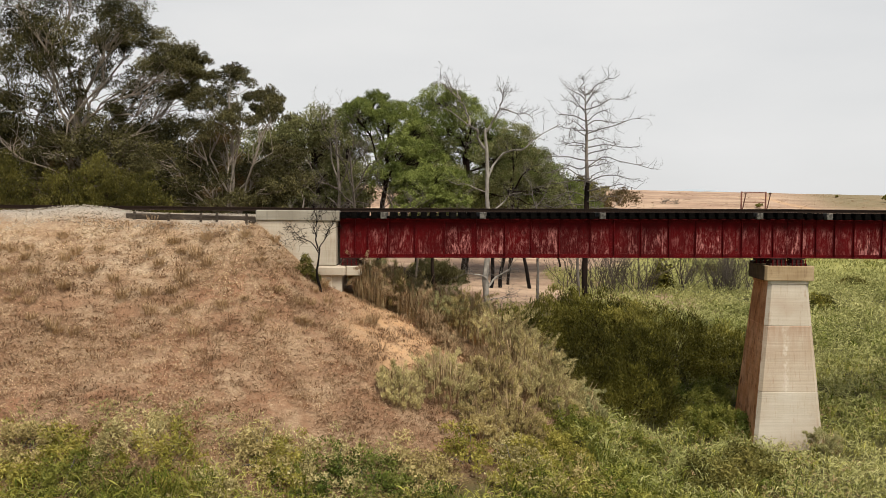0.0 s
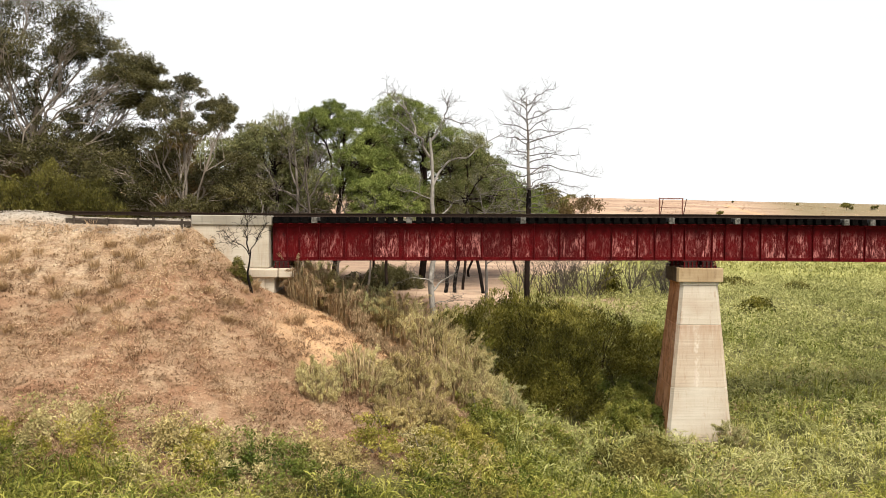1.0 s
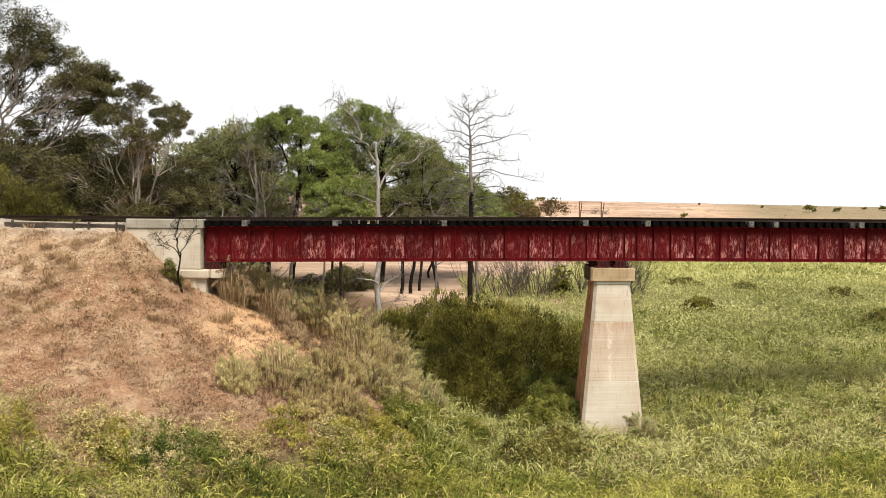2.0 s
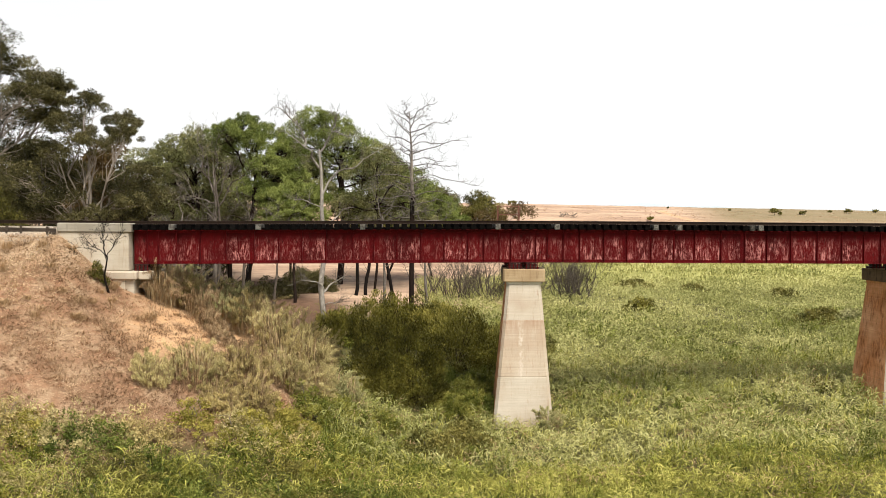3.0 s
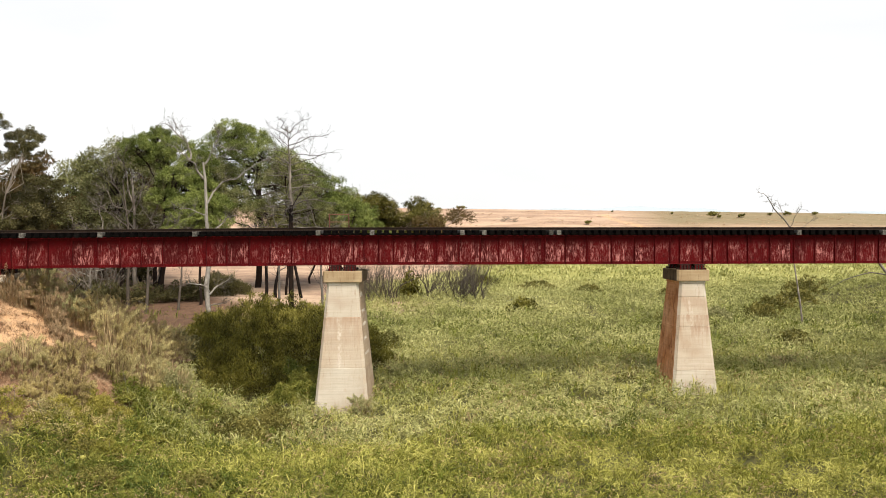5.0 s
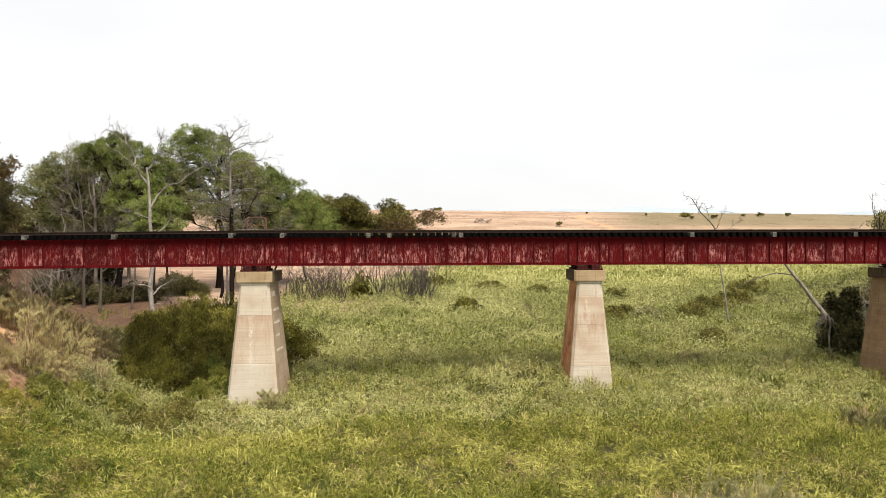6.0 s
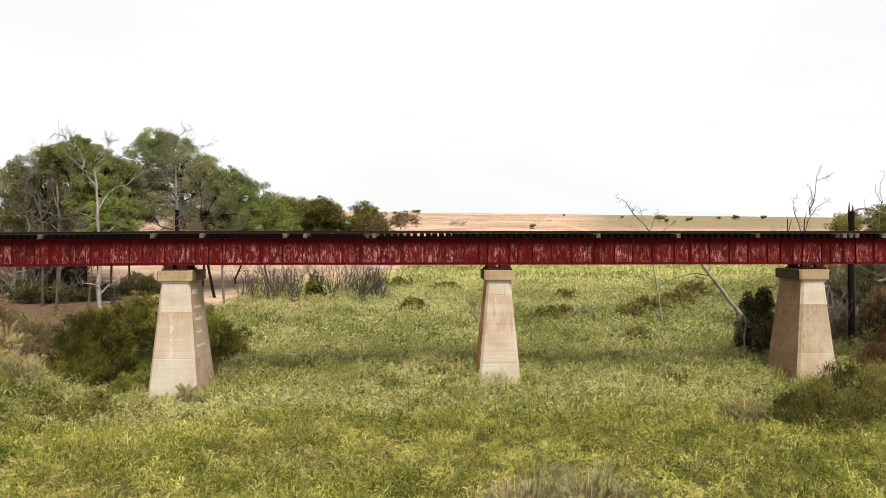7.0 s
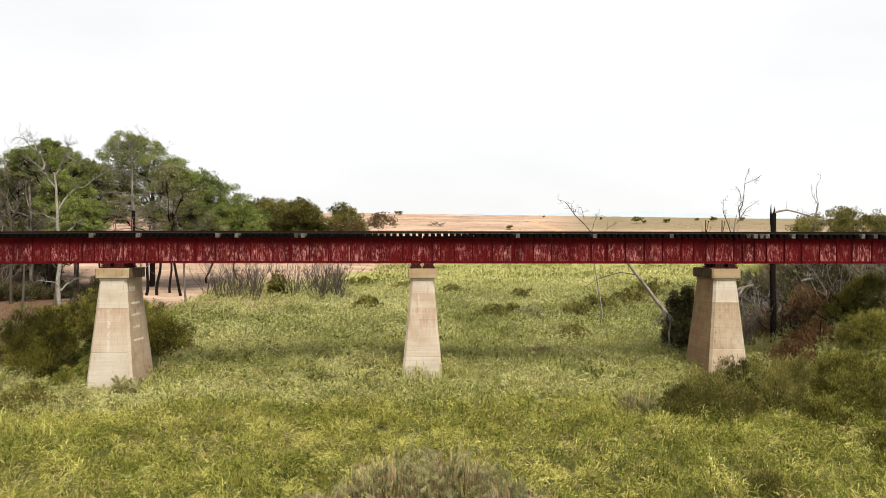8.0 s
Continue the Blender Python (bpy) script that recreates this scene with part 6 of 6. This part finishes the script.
def scatter(n, x0, x1, y0, y1, keep):
    x, y = rng.uniform(x0, x1, n), rng.uniform(y0, y1, n)
    k = keep(x, y)
    x, y = x[k], y[k]
    return np.stack([x, y, height(x, y) - 0.03], 1)


def sheet(name, label, v, f, mat):
    tagged(piece(name, mesh_from(name, v, f, mat)), label, "grass", kind="stuff")


def green(x, y):
    under = (np.hypot((x + 4.6) / 7.2, (y - 8.5) / 8.6) < 1) & (waves(x * 1.7, y * 1.7, 2.3) < 0.42)
    return ((bank_drop(x, y) > 14.6 - 1.6 * waves(x, y, 0.8)) | (height(x, y) < 1.2)) & ~under


def tall(p):
    return 0.72 + 0.26 * waves(p[:, 0], p[:, 1], 0.45) + 0.36 * waves(p[:, 0] + 3, p[:, 1] * 1.4, 1.9)


for name, n, each, y0, y1, w, mat, hs, sp in (("flat_grass_near", 9000, 5, -34, -8, 0.024, GRASS_GREEN, 1.0, 0.20), ("flat_grass_middle", 7000, 6, -8, 12, 0.034, GRASS_GREEN, 1.0, 0.24), ("flat_grass_far", 8000, 6, 12, 52, 0.05, GRASS_PALE, 0.8, 0.45), ("flat_grass_distant", 3500, 7, 52, 90, 0.14, GRASS_PALE, 0.8, 0.7),
                                   ("reed_grass_near", 9000, 7, -34, -2, 0.028, GRASS_LUSH, 1.1, 0.22), ("reed_grass_far", 4000, 7, -2, 30, 0.05, GRASS_LUSH, 1.0, 0.28)):
    p = scatter(n, -32 if y0 < 12 else (-4 if y0 < 50 else 14), 62 if y0 < 50 else 90, y0, y1, green)
    if mat is GRASS_LUSH:
        p = p[waves(p[:, 0] + 11, p[:, 1] * 1.5, 0.4) + 0.8 * smooth((p[:, 0] - 24) / 16) * (p[:, 1] < 0) + rng.normal(0, 0.2, len(p)) > -0.02]
    v, f = tufts(rng, p, each, tall(p) * hs, w, 0.8, sp, leafy=0.3, uneven=(0.5, 1.35))
    sheet(name, "tall yellow-green grass covering the creek flat" if mat is not GRASS_LUSH else "darker green reeds among the grass", v, f, mat)
for name, n, each, y0, y1, size, w, mat in (("reed_leaves_near", 21000, 18, -34, -8, 0.50, 0.034, GRASS_GREEN), ("reed_leaves_middle", 12500, 18, -8, 12, 0.50, 0.042, GRASS_PALE), ("meadow_leaves_far", 12000, 14, 12, 52, 0.38, 0.065, GRASS_PALE), ("lush_leaves_near", 9000, 17, -34, -2, 0.52, 0.036, GRASS_LUSH), ("lush_leaves_far", 4000, 15, -2, 30, 0.50, 0.050, GRASS_LUSH)):
    p = scatter(n, -32 if y0 < 12 else -4, 62, y0, y1, green)
    if mat is GRASS_LUSH:
        p = p[waves(p[:, 0] + 11, p[:, 1] * 1.5, 0.4) + 0.8 * smooth((p[:, 0] - 24) / 16) * (p[:, 1] < 0) + rng.normal(0, 0.2, len(p)) > -0.02]
    p = p[waves(p[:, 0] * 1.1, p[:, 1] * 1.6, 1.7) + 0.6 * waves(p[:, 0] + 9, p[:, 1] * 1.5, 3.1) + rng.normal(0, 0.22, len(p)) > -0.32]
    v, f = reeds(rng, p, each, tall(p) * 1.1, size, w, 0.24)
    sheet(name, "narrow yellow-green reed leaves over the creek flat" if mat is not GRASS_LUSH else "narrow dark green reed leaves on the flat", v, f, mat)
p = scatter(9000, -20, 62, -34, 10, green)
p = p[waves(p[:, 0] * 0.8 + 3, p[:, 1] * 1.1, 0.9) + rng.normal(0, 0.3, len(p)) > 0.0]
v, f = reeds(rng, p + [0, 0, 0.35], 7, tall(p) * 0.85, 0.26, 0.030, 0.20)
sheet("seed_heads", "pale straw seed heads above the flat's grass", v, f, GRASS_BROWN)
verge = lambda x, y: (y < -10.6 + 0.2 * np.maximum(x + 22, 0) + 1.2 * waves(x, y, 0.8)) & (x < -17 + 2 * waves(x, y, 0.5))
for name, label, n, each, mat, hh in (("verge_grass", "pale yellowish grass below the bank", 2600, 16, GRASS_PALE, 0.5), ("verge_straw", "dry straw grass below the bank", 2200, 16, GRASS_BROWN, 0.42)):
    p = scatter(n, -40, -9, -17, -5, verge)
    v, f = reeds(rng, p, each, np.full(len(p), hh), 0.24, 0.026, 0.26)
    sheet(name, label, v, f, mat)

bank = lambda x, y: (bank_drop(x, y) < 14.5) & (bank_drop(x, y) > 0.6) & (height(x, y) > 1.2) & ~((x > -24.3) & (x < -20.2) & (y > -0.4))
p = scatter(170000, -46, -8, -16, 0.5, bank)
dens = waves(p[:, 0] * 1.3, p[:, 1] * 1.7, 0.8) + 0.8 * waves(p[:, 0] + 5, p[:, 1], 2.3) + rng.normal(0, 0.5, len(p))
sand = (p[:, 0] > -20) & (p[:, 1] > -5)
p = p[(dens > -0.25) & (~sand | (rng.random(len(p)) < 0.2))]
up = bank_drop(p[:, 0], p[:, 1]) + 1.4 * waves(p[:, 0], p[:, 1], 0.9) + rng.normal(0, 1.0, len(p)) < 4.6
for name, label, q, mat in (("bank_straw", "pale matted straw on the upper bank", p[up], GRASS_STRAW), ("bank_grass", "matted brown dry grass on the earth bank", p[~up], GRASS_DRY)):
    v, f = blades(rng, q, np.full(len(q), 0.12), 0.030, 2.6, (0, -0.4))
    sheet(name, label, v, f, mat)
p = scatter(1500, -46, -9, -13, 0.2, bank)
v, f = tufts(rng, p, 40, rng.uniform(0.12, 0.38, len(p)), 0.013, 1.2, 0.18, (0, 0))
sheet("bank_tufts", "brown dry tufts dotted over the earth bank", v, f, GRASS_DRY)
p = scatter(5200, -46, -9, -14, 0.2, lambda x, y: bank(x, y) & (bank_drop(x, y) + 1.5 * waves(x, y, 0.9) > 2.6) & (waves(x * 1.3, y * 1.7, 1.9) > -0.25))
v, f = tufts(rng, p, 18, rng.uniform(0.07, 0.26, len(p)), 0.014, 1.3, 0.16, (0, 0))
sheet("bank_weeds", "low russet dry weeds over the middle of the bank", v, f, GRASS_RUSSET)
p = scatter(190, -45, -16, -8, 0.0, lambda x, y: bank(x, y) & (bank_drop(x, y) > 1.5) & (bank_drop(x, y) < 7.5))
v, f = tufts(rng, p, 120, rng.uniform(0.3, 0.62, len(p)), 0.014, 0.9, 0.16, (0.05, 0))
sheet("bank_tall_tufts", "taller brown grass tufts on the upper bank", v, f, GRASS_BROWN)


def stones(name, label, p, size, mat):
    """Small angular stones, half sunk."""
    n = len(p)
    o = np.array([(1, 0, 0), (-1, 0, 0), (0, 1, 0), (0, -1, 0), (0, 0, 0.8), (0, 0, -0.5)], float)
    v = (p[:, None, :] + o[None] * (size * rng.uniform(0.4, 1.5, (n, 1, 1))) * rng.uniform(0.6, 1.4, (n, 6, 1))).reshape(-1, 3)
    t = np.array([(0, 2, 4), (2, 1, 4), (1, 3, 4), (3, 0, 4), (2, 0, 5), (1, 2, 5), (3, 1, 5), (0, 3, 5)])
    f = (np.arange(n)[:, None, None] * 6 + t[None]).reshape(-1, 3)
    tagged(piece(name, mesh_from(name, v, [f], mat)), label, "stones", kind="stuff")


STONE = leaf_material("pale_ballast_stone", (0.42, 0.36, 0.29), (0.27, 0.22, 0.17), (0.55, 0.49, 0.41), 0.0, 0.9, 0.6)
CLOD = leaf_material("earth_clod", (0.44, 0.28, 0.17), (0.14, 0.075, 0.045), (0.62, 0.45, 0.29), 0.0, 0.95, 0.6)
crest = lambda x, y: (bank_drop(x, y) < 1.2 + 0.4 * waves(x, y, 1.5)) & (x < -24.4) & (y < 3.3)
stones("ballast_stones", "pale crushed ballast along the track edge", scatter(10000, -50, -24.4, -1.8, 1.0, crest) + [0, 0, 0.03], 0.034, STONE)
stones("bank_clods", "scattered earth clods and stones on the bank", scatter(12000, -46, -9, -13, 0.2, bank) + [0, 0, 0.02], 0.04, CLOD)

p = scatter(3600, 4, 110, 90, 120, lambda x, y: waves(x, y * 2, 0.5) + 0.6 * waves(x + 4, y, 1.7) > 0.05)
v, f = tufts(rng, p, 7, rng.uniform(0.06, 0.2, len(p)), 0.07, 0.9, 0.25, (0, 0))
sheet("rise_tussocks", "dry brown tussocks dotted over the stubble rise", v, f, GRASS_DRY)

# ---- distance ----
hx = np.linspace(-300, 1500, 181)
ridge = 27.5 + 2.2 * np.sin(hx / 90) + 1.8 * np.sin(hx / 37 + 1) + 0.8 * np.sin(hx / 11) - 8 * smooth((120 - hx) / 200)
hv = np.concatenate([np.stack([hx, np.full(181, 690.0), np.full(181, 2.0)], 1), np.stack([hx, np.full(181, 730.0), ridge], 1), np.stack([hx, np.full(181, 900.0), np.full(181, 4.0)], 1)])
q = np.arange(180)
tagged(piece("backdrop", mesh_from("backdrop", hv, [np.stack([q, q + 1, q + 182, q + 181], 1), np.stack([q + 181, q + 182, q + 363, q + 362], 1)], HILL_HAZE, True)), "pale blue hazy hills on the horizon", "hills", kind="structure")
